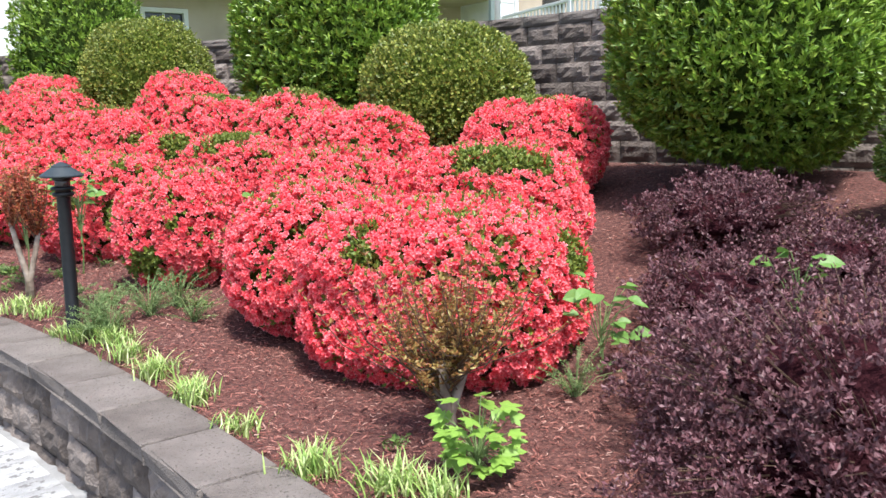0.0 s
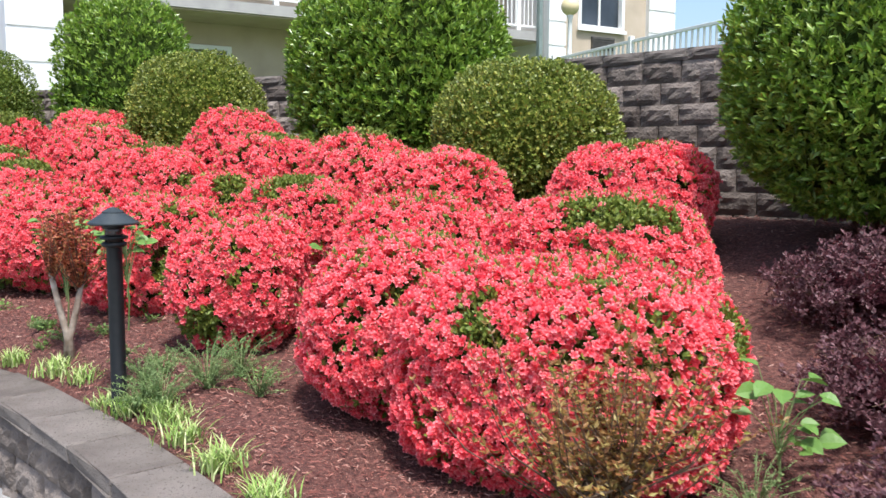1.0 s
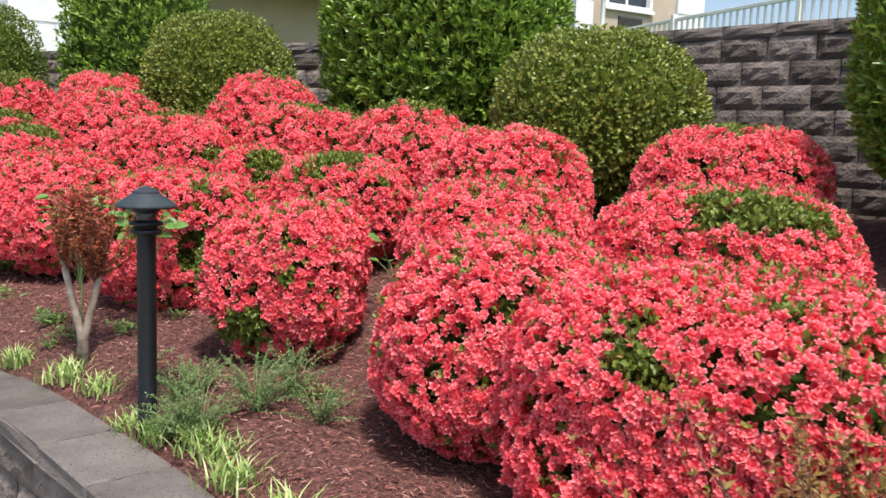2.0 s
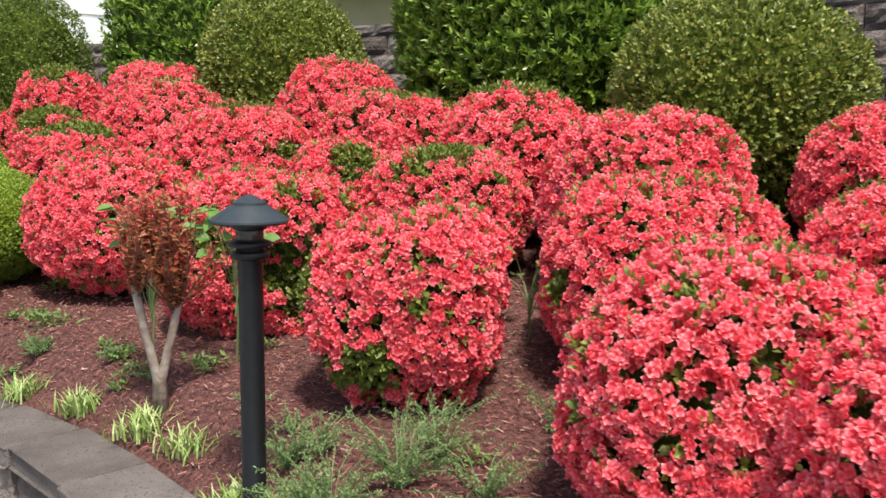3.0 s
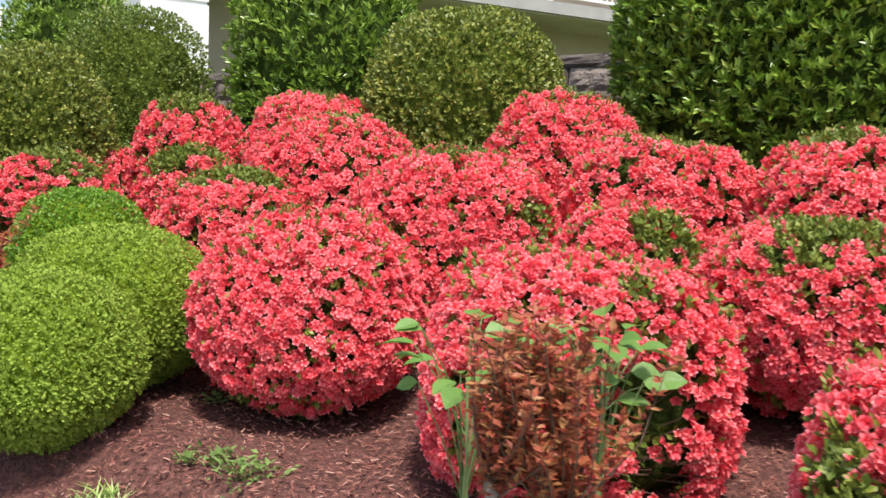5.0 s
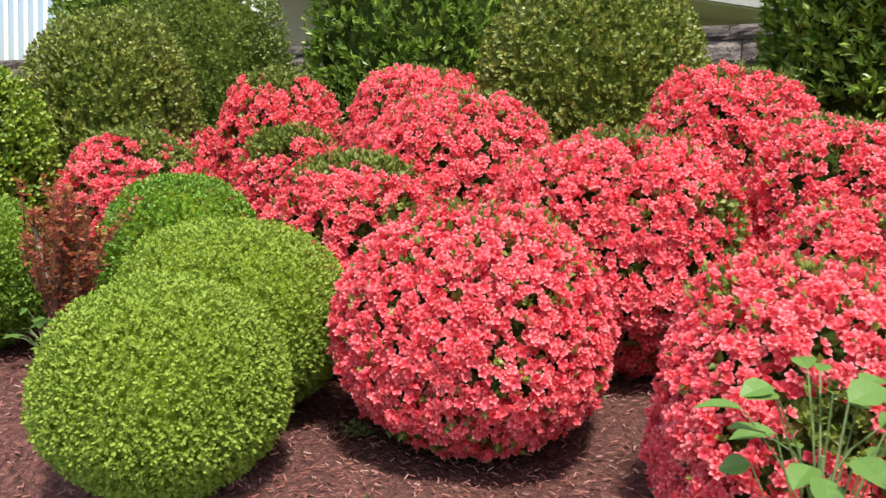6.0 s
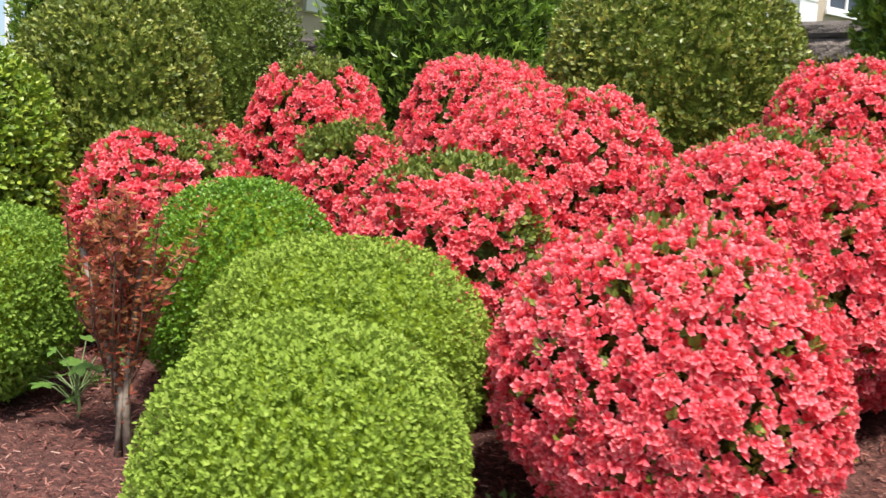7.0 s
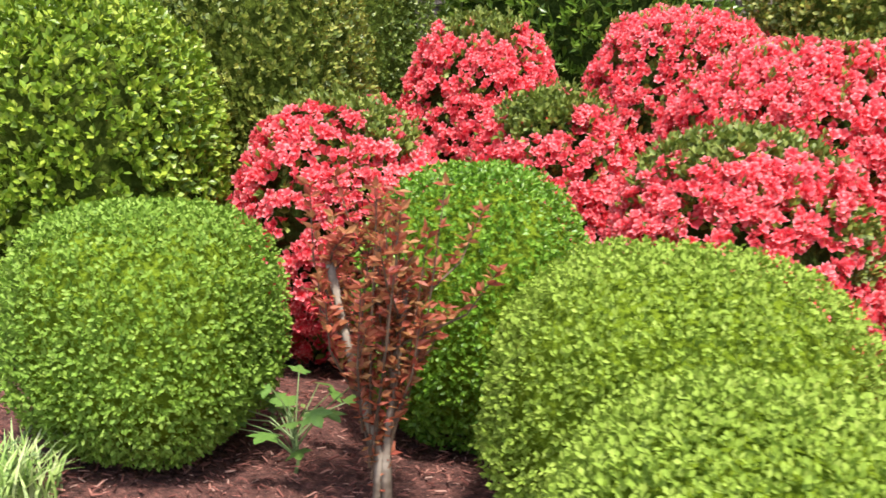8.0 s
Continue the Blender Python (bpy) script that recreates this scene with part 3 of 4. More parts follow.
AZ = "clipped azalea bush covered in coral red blossoms"
AZG = "azalea bush in red blossom with a bare green leafy crown"
AZP = "azalea bush in coral blossom with green leafy patches"
azalea(101, 0.22, 3.98, 0.72, 1.17, 0.29, 0.64, -0.3, patches=[(-0.2, -0.8, 0.55, 0.12), (0.95, 0.0, 0.5, 0.22), (0.3, -0.3, 0.9, 0.12)], label=AZP, holes=16, skirt=0.06, power=3.2, dents=[(-0.92, -0.35, -0.25, 0.24, 0.22)])
azalea(102, -0.52, 4.36, 0.50, 1.23, foot(-0.6, 4.1), 0.50, patches=[(0.8, -0.1, 0.6, 0.27), (0.2, 0.3, 0.9, 0.14)], label=AZ)
azalea(103, -1.60, 4.98, 0.40, 1.27, foot(-1.6, 4.9), patches=[(-0.9, -0.35, 0.25, 0.36), (-0.15, -0.8, -0.35, 0.30), (-0.6, -0.6, -0.4, 0.25), (0.3, -0.9, 0.25, 0.09)], label=AZP, holes=18, lump=0.11, dents=[(-0.85, -0.5, -0.35, 0.26, 0.22)])
azalea(104, 0.36, 5.06, 0.62, 1.42, foot(0.36, 5.0), 0.52, -0.2, patches=[(0.15, -0.55, 0.8, 0.36), (0.6, -0.4, 0.75, 0.2)], label=AZP)
azalea(105, -0.66, 5.30, 0.48, 1.38, foot(-0.66, 5.3), patches=[(-0.8, -0.5, 0.1, 0.14)], label=AZ)
azalea(106, 0.58, 6.42, 0.58, 1.70, foot(0.6, 6.4), 0.5, patches=[(-0.1, -0.4, 0.9, 0.16)], label=AZ, density=0.72, green_top=0.05)
azalea(107, -0.72, 6.29, 0.54, 1.66, foot(-0.7, 6.3), patches=[(0.5, 0.2, 0.8, 0.25)], label=AZ, density=0.72, green_top=0.05)
azalea(108, -1.42, 7.05, 0.52, 1.80, foot(-1.4, 7.0), green_top=0.13, label=AZ, density=0.72)
azalea(109, -2.31, 7.46, 0.51, 1.82, foot(-2.3, 7.4), green_top=0.16, patches=[(0.8, 0.0, 0.55, 0.3)], label=AZP, density=0.72)
azalea(110, -2.81, 7.87, 0.47, 2.02, foot(-2.8, 7.8), label=AZ, density=0.72, green_top=0.05)
azalea(111, -1.74, 6.36, 0.46, 1.46, foot(-1.7, 6.3), green_top=0.13, patches=[(-0.2, -0.6, 0.75, 0.25), (0.25, -0.5, 0.8, 0.15)], label=AZP)
azalea(112, -2.40, 6.62, 0.34, 1.49, foot(-2.4, 6.6), 0.34, patches=[(0.4, -0.5, 0.75, 0.4)], label=AZP)
azalea(113, -2.54, 5.90, 0.52, 1.33, 0.47, 0.46, 0.2, patches=[(-0.35, -0.85, 0.35, 0.16), (0.25, -0.6, 0.75, 0.12)], label=AZP, lump=0.09, holes=14, skirt=0.12, power=3.0, dents=[(0.30, -0.93, 0.12, 0.30, 0.30), (0.42, -0.85, -0.35, 0.22, 0.25)])
azalea(114, -3.64, 6.30, 0.475, 1.40, foot(-3.6, 6.1, 0.0), label="round clipped azalea bush densely covered in coral red blossoms", holes=8, power=2.4, skirt=0.16)
azalea(115, -3.24, 7.08, 0.54, 1.69, foot(-3.2, 7.0), 0.47, 0.2, patches=[(0.65, -0.6, 0.45, 0.14)], label=AZ, power=2.5, density=0.8, green_top=0.05)
azalea(116, -4.04, 7.64, 0.55, 1.87, foot(-4.0, 7.6), 0.46, 0.2, label=AZ, power=2.5, density=0.8, green_top=0.05)
azalea(117, -4.46, 8.27, 0.46, 2.08, foot(-4.4, 8.2), patches=[(0.9, 0.1, 0.4, 0.3)], label=AZ, density=0.85, green_top=0.05)
azalea(118, -5.29, 8.19, 0.38, 2.01, foot(-5.3, 8.1), green_top=0.16, label=AZG, density=0.85, holes=3)
azalea(119, -4.93, 7.58, 0.33, 1.69, foot(-4.9, 7.5), green_top=0.26, label=AZG, density=0.85, holes=3)
azalea(120, -4.36, 6.98, 0.385, 1.56, foot(-4.3, 6.9), green_top=0.20, patches=[(0.75, -0.5, 0.4, 0.22), (-0.6, -0.2, 0.75, 0.22)], label=AZG, holes=3)
azalea(121, -5.62, 7.30, 0.385, 1.63, foot(-5.6, 7.2), green_top=0.20, patches=[(0.5, -0.4, 0.75, 0.2)], label=AZG, density=0.85, holes=3)
azalea(122, -5.95, 8.05, 0.36, 1.72, foot(-6.0, 8.0), green_top=0.16, label=AZG, density=0.72)


def hedge(name, seed, x, y, r, top, base, mat, label, category, leaf, count, per, ry=None, turn=0.0, power=2.5, template=LEAF, lump=0.05, spread=0.9, depth=(0.88, 1.02), low=0.45, group="", inner=0.84, fill=None, lift=0.0, up=0.35):
    form = Form(seed, (x, y), base + lift, top, r, ry or r, turn, power, 14, lump, low)
    bush = thing(name, (x, y, base), label, category, group)
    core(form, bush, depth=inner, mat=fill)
    shoots(form, bush, "leaves", mat, count, per, leaf, depth, spread, template, up=up)
    bm = bmesh.new()
    for k in range(5):
        a = k * 1.3 + seed
        q = min(0.5 * r, 0.22)
        tube(bm, [(0.03 * math.cos(a), 0.03 * math.sin(a), -0.05), (0.5 * q * math.cos(a), 0.5 * q * math.sin(a), 0.12), (q * math.cos(a), q * math.sin(a), 0.32)], [0.018, 0.014, 0.008], 6)
    tagged(part("stem_mass", bm, TWIG, bush), kind="stuff")
    return bush


BOX = "clipped boxwood ball with small bright green leaves"
hedge("boxwood", 201, -4.42, 5.68, 0.352, 1.18, foot(-4.4, 5.6, 0.0), BOX_LEAF, BOX, "boxwood", 0.0142, 16000, 3, template=SMALL_LEAF, depth=(0.91, 1.015), inner=0.88, spread=1.1, lump=0.03, fill=BOX_CORE, group="boxwoods", power=2.3)
hedge("boxwood", 202, -4.52, 6.27, 0.41, 1.30, foot(-4.5, 6.2), BOX_LEAF, "wide clipped boxwood mound with bright green leaves", "boxwood", 0.0142, 16000, 3, template=SMALL_LEAF, depth=(0.91, 1.015), inner=0.88, spread=1.1, lump=0.05, fill=BOX_CORE, group="boxwoods", power=2.7, ry=0.36)
hedge("boxwood", 203, -5.06, 6.78, 0.33, 1.44, foot(-5.0, 6.7), BOX_DARK, "clipped boxwood ball with deeper green leaves", "boxwood", 0.0155, 9500, 4, template=SMALL_LEAF, depth=(0.91, 1.015), inner=0.88, spread=1.1, lump=0.02, fill=BOX_CORE, group="boxwoods", power=2.5)
hedge("boxwood", 204, -5.80, 6.34, 0.312, 1.315, foot(-5.8, 6.3, 0.0), BOX_MID, "squarish clipped boxwood with mid green leaves", "boxwood", 0.0145, 12500, 3, template=SMALL_LEAF, depth=(0.91, 1.015), inner=0.88, spread=1.1, lump=0.03, fill=BOX_CORE, group="boxwoods", power=3.2)

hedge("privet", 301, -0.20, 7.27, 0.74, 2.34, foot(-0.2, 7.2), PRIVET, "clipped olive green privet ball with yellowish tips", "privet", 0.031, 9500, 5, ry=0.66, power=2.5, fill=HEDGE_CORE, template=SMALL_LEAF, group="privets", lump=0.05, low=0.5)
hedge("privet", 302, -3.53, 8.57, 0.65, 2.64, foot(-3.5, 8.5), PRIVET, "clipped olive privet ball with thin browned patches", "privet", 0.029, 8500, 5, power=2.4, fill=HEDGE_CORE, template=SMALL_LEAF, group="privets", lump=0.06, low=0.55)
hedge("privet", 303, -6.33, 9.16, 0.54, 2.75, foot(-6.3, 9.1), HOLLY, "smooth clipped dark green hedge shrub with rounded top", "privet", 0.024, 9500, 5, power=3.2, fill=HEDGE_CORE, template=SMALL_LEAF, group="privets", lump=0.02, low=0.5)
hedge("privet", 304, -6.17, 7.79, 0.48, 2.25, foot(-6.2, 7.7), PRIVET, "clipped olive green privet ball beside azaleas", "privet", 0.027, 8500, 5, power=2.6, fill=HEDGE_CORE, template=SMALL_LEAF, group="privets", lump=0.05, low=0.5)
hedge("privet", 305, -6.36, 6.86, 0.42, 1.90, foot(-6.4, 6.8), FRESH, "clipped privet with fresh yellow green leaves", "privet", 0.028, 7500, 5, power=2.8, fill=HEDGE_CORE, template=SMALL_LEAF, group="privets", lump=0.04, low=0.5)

LAU = "large glossy dark green laurel shrub before the wall"
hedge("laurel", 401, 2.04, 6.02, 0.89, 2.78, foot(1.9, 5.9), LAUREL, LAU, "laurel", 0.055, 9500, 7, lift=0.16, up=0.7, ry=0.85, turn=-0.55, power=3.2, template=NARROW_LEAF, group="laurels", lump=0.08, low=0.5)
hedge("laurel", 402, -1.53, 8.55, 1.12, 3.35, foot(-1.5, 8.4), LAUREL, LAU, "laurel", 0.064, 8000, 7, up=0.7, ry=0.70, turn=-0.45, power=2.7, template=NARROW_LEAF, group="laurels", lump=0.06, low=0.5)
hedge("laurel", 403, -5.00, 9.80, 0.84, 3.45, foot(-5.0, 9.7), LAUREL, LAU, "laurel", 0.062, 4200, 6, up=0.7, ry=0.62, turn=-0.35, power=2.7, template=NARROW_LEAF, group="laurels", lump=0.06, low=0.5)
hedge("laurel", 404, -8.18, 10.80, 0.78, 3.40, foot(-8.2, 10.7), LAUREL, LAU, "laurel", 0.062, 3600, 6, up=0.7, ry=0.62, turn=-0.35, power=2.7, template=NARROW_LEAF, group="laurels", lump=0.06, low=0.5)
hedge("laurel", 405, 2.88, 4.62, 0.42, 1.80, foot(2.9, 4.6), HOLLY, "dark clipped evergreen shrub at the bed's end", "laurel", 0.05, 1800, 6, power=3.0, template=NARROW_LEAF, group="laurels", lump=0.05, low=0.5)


def barberry(seed, x, y, r, top, base, count, label, ry=None):
    form = Form(seed, (x, y), base, top, r, ry or r, 0.0, 2.2, 60, 0.30, 0.40)
    bush = thing("barberry", (x, y, base), label, "barberry", "barberries")
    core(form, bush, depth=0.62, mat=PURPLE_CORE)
    rng = form.rng
    bm = bmesh.new()
    d = form.dirs(max(60, count // 40), -0.3)
    tip, nr = form.surface(d, rng.uniform(0.85, 1.08, len(d)))
    foot_at = np.array([x, y, base])
    for q, n0 in zip(tip, nr):
        mid = foot_at * 0.45 + q * 0.55 + np.array([0, 0, 0.05])
        tube(bm, [foot_at + 0.03 * n0, mid, q], [0.006, 0.004, 0.0015], 4)
    tw = tagged(part("twig_mass", bm, TWIG, None), kind="stuff")
    attach(tw, bush)
    # arching sprays set with rosettes of narrow leaves, dark gaps between them
    n = count // 9
    d = form.dirs(n, -0.7)
    p, nr = form.surface(d, rng.uniform(0.70, 1.05, n))
    out = unit(nr * np.array([1, 1, 0.5]) + 0.5 * rng.normal(size=(n, 3)) + np.array([0, 0, 0.25]))
    t = np.tile(np.linspace(-0.6, 1, 9), n)[:, None]
    along, base_p = np.repeat(out, 9, 0), np.repeat(p, 9, 0)
    q = base_p + along * t * 0.075 + 0.010 * rng.normal(size=base_p.shape) - np.array([0, 0, 0.02]) * t * t
    q, along = np.repeat(q, 5, 0), np.repeat(along, 5, 0)
    ax = unit(0.55 * along + 0.9 * unit(rng.normal(size=q.shape)) + np.array([0, 0, 0.45]))
    v, f, _ = place_template(*MID_LEAF, q, ax, along + 0.6 * rng.normal(size=q.shape), 0.023 * rng.uniform(0.6, 1.25, len(q)))
    ob = mesh_obj("leaves", v, f, BARBERRY)
    attach(ob, bush)
    tagged(ob, kind="stuff")
    return bush


barberry(501, 1.82, 2.60, 1.02, 0.98, g(1.5, 2.6) - 0.03, 14500, "spreading barberry shrub with purple red leaves", 0.92)
barberry(502, 1.70, 5.05, 0.50, 1.22, g(1.7, 5.0) - 0.03, 6000, "barberry shrub with dark purple leaves before the laurel")
barberry(503, 2.15, 4.35, 0.32, 0.98, g(2.15, 4.3) - 0.03, 2200, "small barberry shrub with dusky purple leaves")
barberry(504, 1.50, 3.95, 0.42, 0.92, g(1.5, 4.0) - 0.03, 2400, "sparse barberry shrub with bare grey twigs")


# ---- lamp ----
def bollard_lamp(x, y):
    z = g(x, y) - 0.01
    lamp = thing("bollard_lamp", (x, y, z), "black metal path lamp with a conical hat and louvres", "lamp")
    h = 1.345 - z
    part("post", lathe([(0.044, -0.10), (0.044, 0.02), (0.036, 0.03), (0.036, h - 0.186), (0.0365, h - 0.184)], 28), LAMP_BLACK, lamp, smooth=True)
    part("collar", lathe([(0.040, h - 0.188), (0.056, h - 0.181), (0.057, h - 0.168), (0.045, h - 0.162)], 28), LAMP_BLACK, lamp, smooth=True)
    part("louvre", lathe([(0.044, h - 0.152), (0.062, h - 0.148), (0.063, h - 0.138), (0.047, h - 0.131)], 28), LAMP_BLACK, lamp, smooth=True)
    part("lens", lathe([(0.040, h - 0.166), (0.040, h - 0.066)], 24), LENS, lamp, "smoked lens between the louvres", smooth=True)
    part("neck", lathe([(0.046, h - 0.100), (0.050, h - 0.097), (0.050, h - 0.076)], 28), LAMP_BLACK, lamp, smooth=True)
    hat = part("hat", lathe([(0.110, h - 0.080), (0.114, h - 0.076), (0.113, h - 0.071), (0.056, h - 0.032), (0.050, h - 0.029), (0.049, h - 0.021), (0.012, h - 0.002), (0.001, h)], 40), LAMP_HAT, lamp, "weathered black conical hat", smooth=False)
    part("hat_underside", lathe([(0.045, h - 0.072), (0.105, h - 0.0805), (0.105, h - 0.083), (0.045, h - 0.084)], 32), LAMP_BLACK, hat)
    return lamp


bollard_lamp(-1.89, 4.20)


def spot_light(x, y):
    z = g(x, y)
    lamp = thing("spot_light", (x, y, z), "small black garden spot light on a stake", "lamp")
    part("stake", lathe([(0.004, -0.06), (0.008, 0.03)], 10), LAMP_BLACK, lamp)
    bm = lathe([(0.026, 0.02), (0.030, 0.03), (0.030, 0.085), (0.022, 0.092)], 20)
    part("housing", bm, LAMP_BLACK, lamp, smooth=True)


spot_light(-3.74, 5.27)


# ---- young crape myrtles and weeds ----
def crape(seed, x, y, stems, top, leaf_mat, label, shoots_n, spread, leaf_from, trunk=0.022, leaf_size=0.035, lean=(0, 0), low=0.35, bias=0.6):
    """Cut-back stems with fine upright shoots in young leaf."""
    rng = np.random.default_rng(seed)
    z = g(x, y)
    tree = thing("crape_myrtle", (x, y, z), label, "shrub", "crape myrtles")
    ends = []
    for k in range(stems):
        a = 2 * math.pi * k / stems + 0.4
        e = np.array([0.085 * math.cos(a) + lean[0], 0.05 * math.sin(a) + lean[1], leaf_from * rng.uniform(0.9, 1.15)])
        bm = bmesh.new()
        tube(bm, [(0.015 * math.cos(a), 0.015 * math.sin(a), -0.05), e * np.array([0.10, 0.10, 0.30]), e * np.array([0.60, 0.60, 0.66]), e], [trunk * 1.5, trunk * 1.15, trunk, trunk * 0.92], 9)
        part("trunk", bm, BARK, tree, "smooth pale grey trunk", smooth=True)
        ends.append(e)
    bm = bmesh.new()
    P, A = [], []
    hh = top - z
    for k in range(shoots_n):
        e = ends[rng.integers(len(ends))]
        lowk = rng.uniform(0.0, 1.0) ** bias
        s = e * (low + (1 - low) * lowk)
        d = np.array([rng.normal(0, spread), rng.normal(0, spread), 0])
        tip = np.array([0.35 * s[0], 0.35 * s[1], s[2]]) + 1.25 * d + np.array([0, 0, (hh - s[2]) * rng.uniform(0.35, 1.0)])
        midp = s * 0.5 + tip * 0.5 + 0.25 * d
        tube(bm, [s, midp, tip], [0.0035, 0.0025, 0.001], 4)
        for t in np.linspace(0.12, 1.0, 13):
            q = (1 - t) ** 2 * s + 2 * t * (1 - t) * midp + t * t * tip
            for j in range(4):
                P.append(q)
                A.append(rng.normal(size=3) * np.array([1, 1, 0.4]) + np.array([0, 0, 0.55]))
    tagged(part("shoot_mass", bm, TWIG, tree), kind="stuff")
    P, A = np.array(P), np.array(A)
    v, f, _ = place_template(*LEAF, P, A, np.tile((0.0, 0.0, 1.0), (len(P), 1)) + 0.5 * rng.normal(size=(len(P), 3)), leaf_size * rng.uniform(0.6, 1.2, len(P)))
    tagged(mesh_obj("leaves", v, f, leaf_mat, tree), kind="stuff")
    return tree


crape(601, 0.36, 3.02, 3, 1.06, CRAPE, "cut back crape myrtle with bronze young leaves before azaleas", 95, 0.18, 0.30, 0.020, 0.027)
crape(602, -2.54, 4.80, 2, 1.29, CRAPE_RED, "crape myrtle with pale bare trunks and red leafy head", 84, 0.06, 0.44, 0.017, 0.030, low=0.85)
crape(603, -5.13, 6.15, 2, 1.42, CRAPE_RED, "slender crape myrtle with bronze red leaves beside boxwoods", 48, 0.065, 0.60, 0.010, 0.032, lean=(-0.05, 0.0), low=0.05, bias=0.9)


def lobed_leaf():
    pts = [(0, 0)]
    for k, a in enumerate((-110, -62, 0, 62, 110)):
        r = (0.55, 0.85, 1.0, 0.85, 0.55)[k]
        for da, rr in ((-19, 0.70), (0, 1.0), (19, 0.70)):
            t = radians(a + da)
            pts.append((0.25 + r * rr * math.cos(t), r * rr * math.sin(t)))
        if k < 4:
            t = radians(a + 29)
            pts.append((0.25 + 0.50 * math.cos(t), 0.50 * math.sin(t)))
    v = np.array([(x, y, -0.10 * (x * x + y * y)) for x, y in pts])
    n = len(pts)
    return v, [np.array([(0, i, i + 1) for i in range(1, n - 1)])], np.zeros(n)


def broad_leaf():
    prof = [(0, 0.0), (0.12, 0.20), (0.35, 0.36), (0.62, 0.33), (0.85, 0.16), (1.0, 0.0)]
    v, q = [], []
    for x, w in prof:
        for s in (-1, 0, 1):
            v.append((x, s * w, 0.10 * abs(s) * w * 3 - 0.18 * x * x))
    for i in range(len(prof) - 1):
        for s in (0, 1):
            q.append((3 * i + s, 3 * i + 3 + s, 3 * i + 4 + s, 3 * i + 1 + s))
    return np.array(v), [np.array(q)], np.zeros(len(v))


LOBED, WIDE = lobed_leaf(), broad_leaf()


def leafy_weed(name, seed, x, y, z, height, radius, n, size, mat, template, label, base_z=None, up=0.5):
    """A seedling: thin stems from one foot, each ending in a broad leaf; every leaf a mesh of its own."""
    rng = np.random.default_rng(seed)
    z0 = g(x, y) if base_z is None else base_z
    plant = thing(name, (x, y, z0), label, "weed")
    bm = bmesh.new()
    leaves = []
    for k in range(n):
        a, rr = rng.uniform(0, 2 * math.pi), radius * math.sqrt(rng.uniform(0.05, 1))
        hh = (z - z0) + height * rng.uniform(0.1, 1.0)
        q = np.array([rr * math.cos(a), rr * math.sin(a), hh])
        knot = np.array([0.0, 0.0, rng.uniform(0.35, 0.95) * min(z - z0 + 0.3 * height, q[2])])
        tube(bm, [knot, 0.5 * (q + knot) + np.array([0, 0, 0.02]), q], [0.003, 0.002, 0.0015], 5)
        leaves.append((q, a))
    tube(bm, [(0, 0, -0.02), (0.01, 0.005, 0.4 * (z - z0)), (0, 0, z - z0 + 0.3 * height)], [0.006, 0.005, 0.004], 6)
    tagged(part("stem_mass", bm, WEED, plant), kind="stuff")
    for q, a in leaves:
        ax = np.array([[math.cos(a), math.sin(a), up * rng.uniform(-0.6, 0.8)]])
        nr = np.array([[0.35 * rng.normal(), -0.35 + 0.35 * rng.normal(), 1.0]])
        v, f, _ = place_template(*template, q[None], ax, nr, [size * rng.uniform(0.7, 1.2)])
        mesh_obj("leaf", v, f, mat, plant, smooth=False)
    return plant


leafy_weed("seedling", 611, 0.51, 2.66, 0.35, 0.25, 0.12, 60, 0.055, SWEETGUM, LOBED, "bright green lobed leaf seedling at the shrub's foot", up=0.1)
leafy_weed("pokeweed", 612, -2.74, 5.10, 1.02, 0.20, 0.15, 22, 0.075, BROAD, WIDE, "broad leaved green weed growing through azaleas")
leafy_weed("pokeweed", 617, -2.42, 5.22, 1.00, 0.22, 0.13, 26, 0.078, BROAD, WIDE, "broad leaved green weed before azaleas")
leafy_weed("pokeweed", 613, -1.21, 5.50, 0.76, 0.30, 0.11, 14, 0.11, BROAD, WIDE, "broad leaved green weed between azaleas")
leafy_weed("pokeweed", 614, 0.96, 3.55, 0.56, 0.30, 0.15, 22, 0.080, BROAD, WIDE, "broad leaved weed between azalea and barberry")
leafy_weed("pokeweed", 615, 1.78, 3.62, 0.84, 0.18, 0.13, 9, 0.10, BROAD, WIDE, "green weed rising from the barberry")
leafy_weed("seedling", 616, -5.42, 6.36, 0.74, 0.16, 0.16, 20, 0.055, BROAD, LOBED, "grey green seedling beside the boxwood")


def lily_turf(seed, x, y, n=60, length=0.17, spread=0.10):
    rng = np.random.default_rng(seed)
    z = g(x, y)
    P, F, o = [], [], 0
    for k in range(n):
        a = rng.uniform(0, 2 * math.pi)
        c, s = math.cos(a), math.sin(a)
        b = np.array([rng.normal(0, spread * 0.45), rng.normal(0, spread * 0.45), -0.01])
        L, out = length * rng.uniform(0.6, 1.15), rng.uniform(0.25, 0.9)
        w = 0.0034
        for i, t in enumerate((0, 0.35, 0.7, 1.0)):
            q = b + np.array([c * out * L * t * t, s * out * L * t * t, L * (t - 0.35 * out * t * t)])
            ww = w * (1.0, 1.1, 0.85, 0.1)[i]
            P += [q + ww * np.array([-s, c, 0]), q - ww * np.array([-s, c, 0])]
        for i in range(3):
            F.append((o + 2 * i, o + 2 * i + 1, o + 2 * i + 3, o + 2 * i + 2))
        o += 8
    plant = thing("lily_turf", (x, y, z), "small clump of yellow and green striped lily turf", "grass", "lily turf clumps along the wall")
    tagged(mesh_obj("blade_mass", np.array(P), [np.array(F)], LILY, plant), kind="stuff")


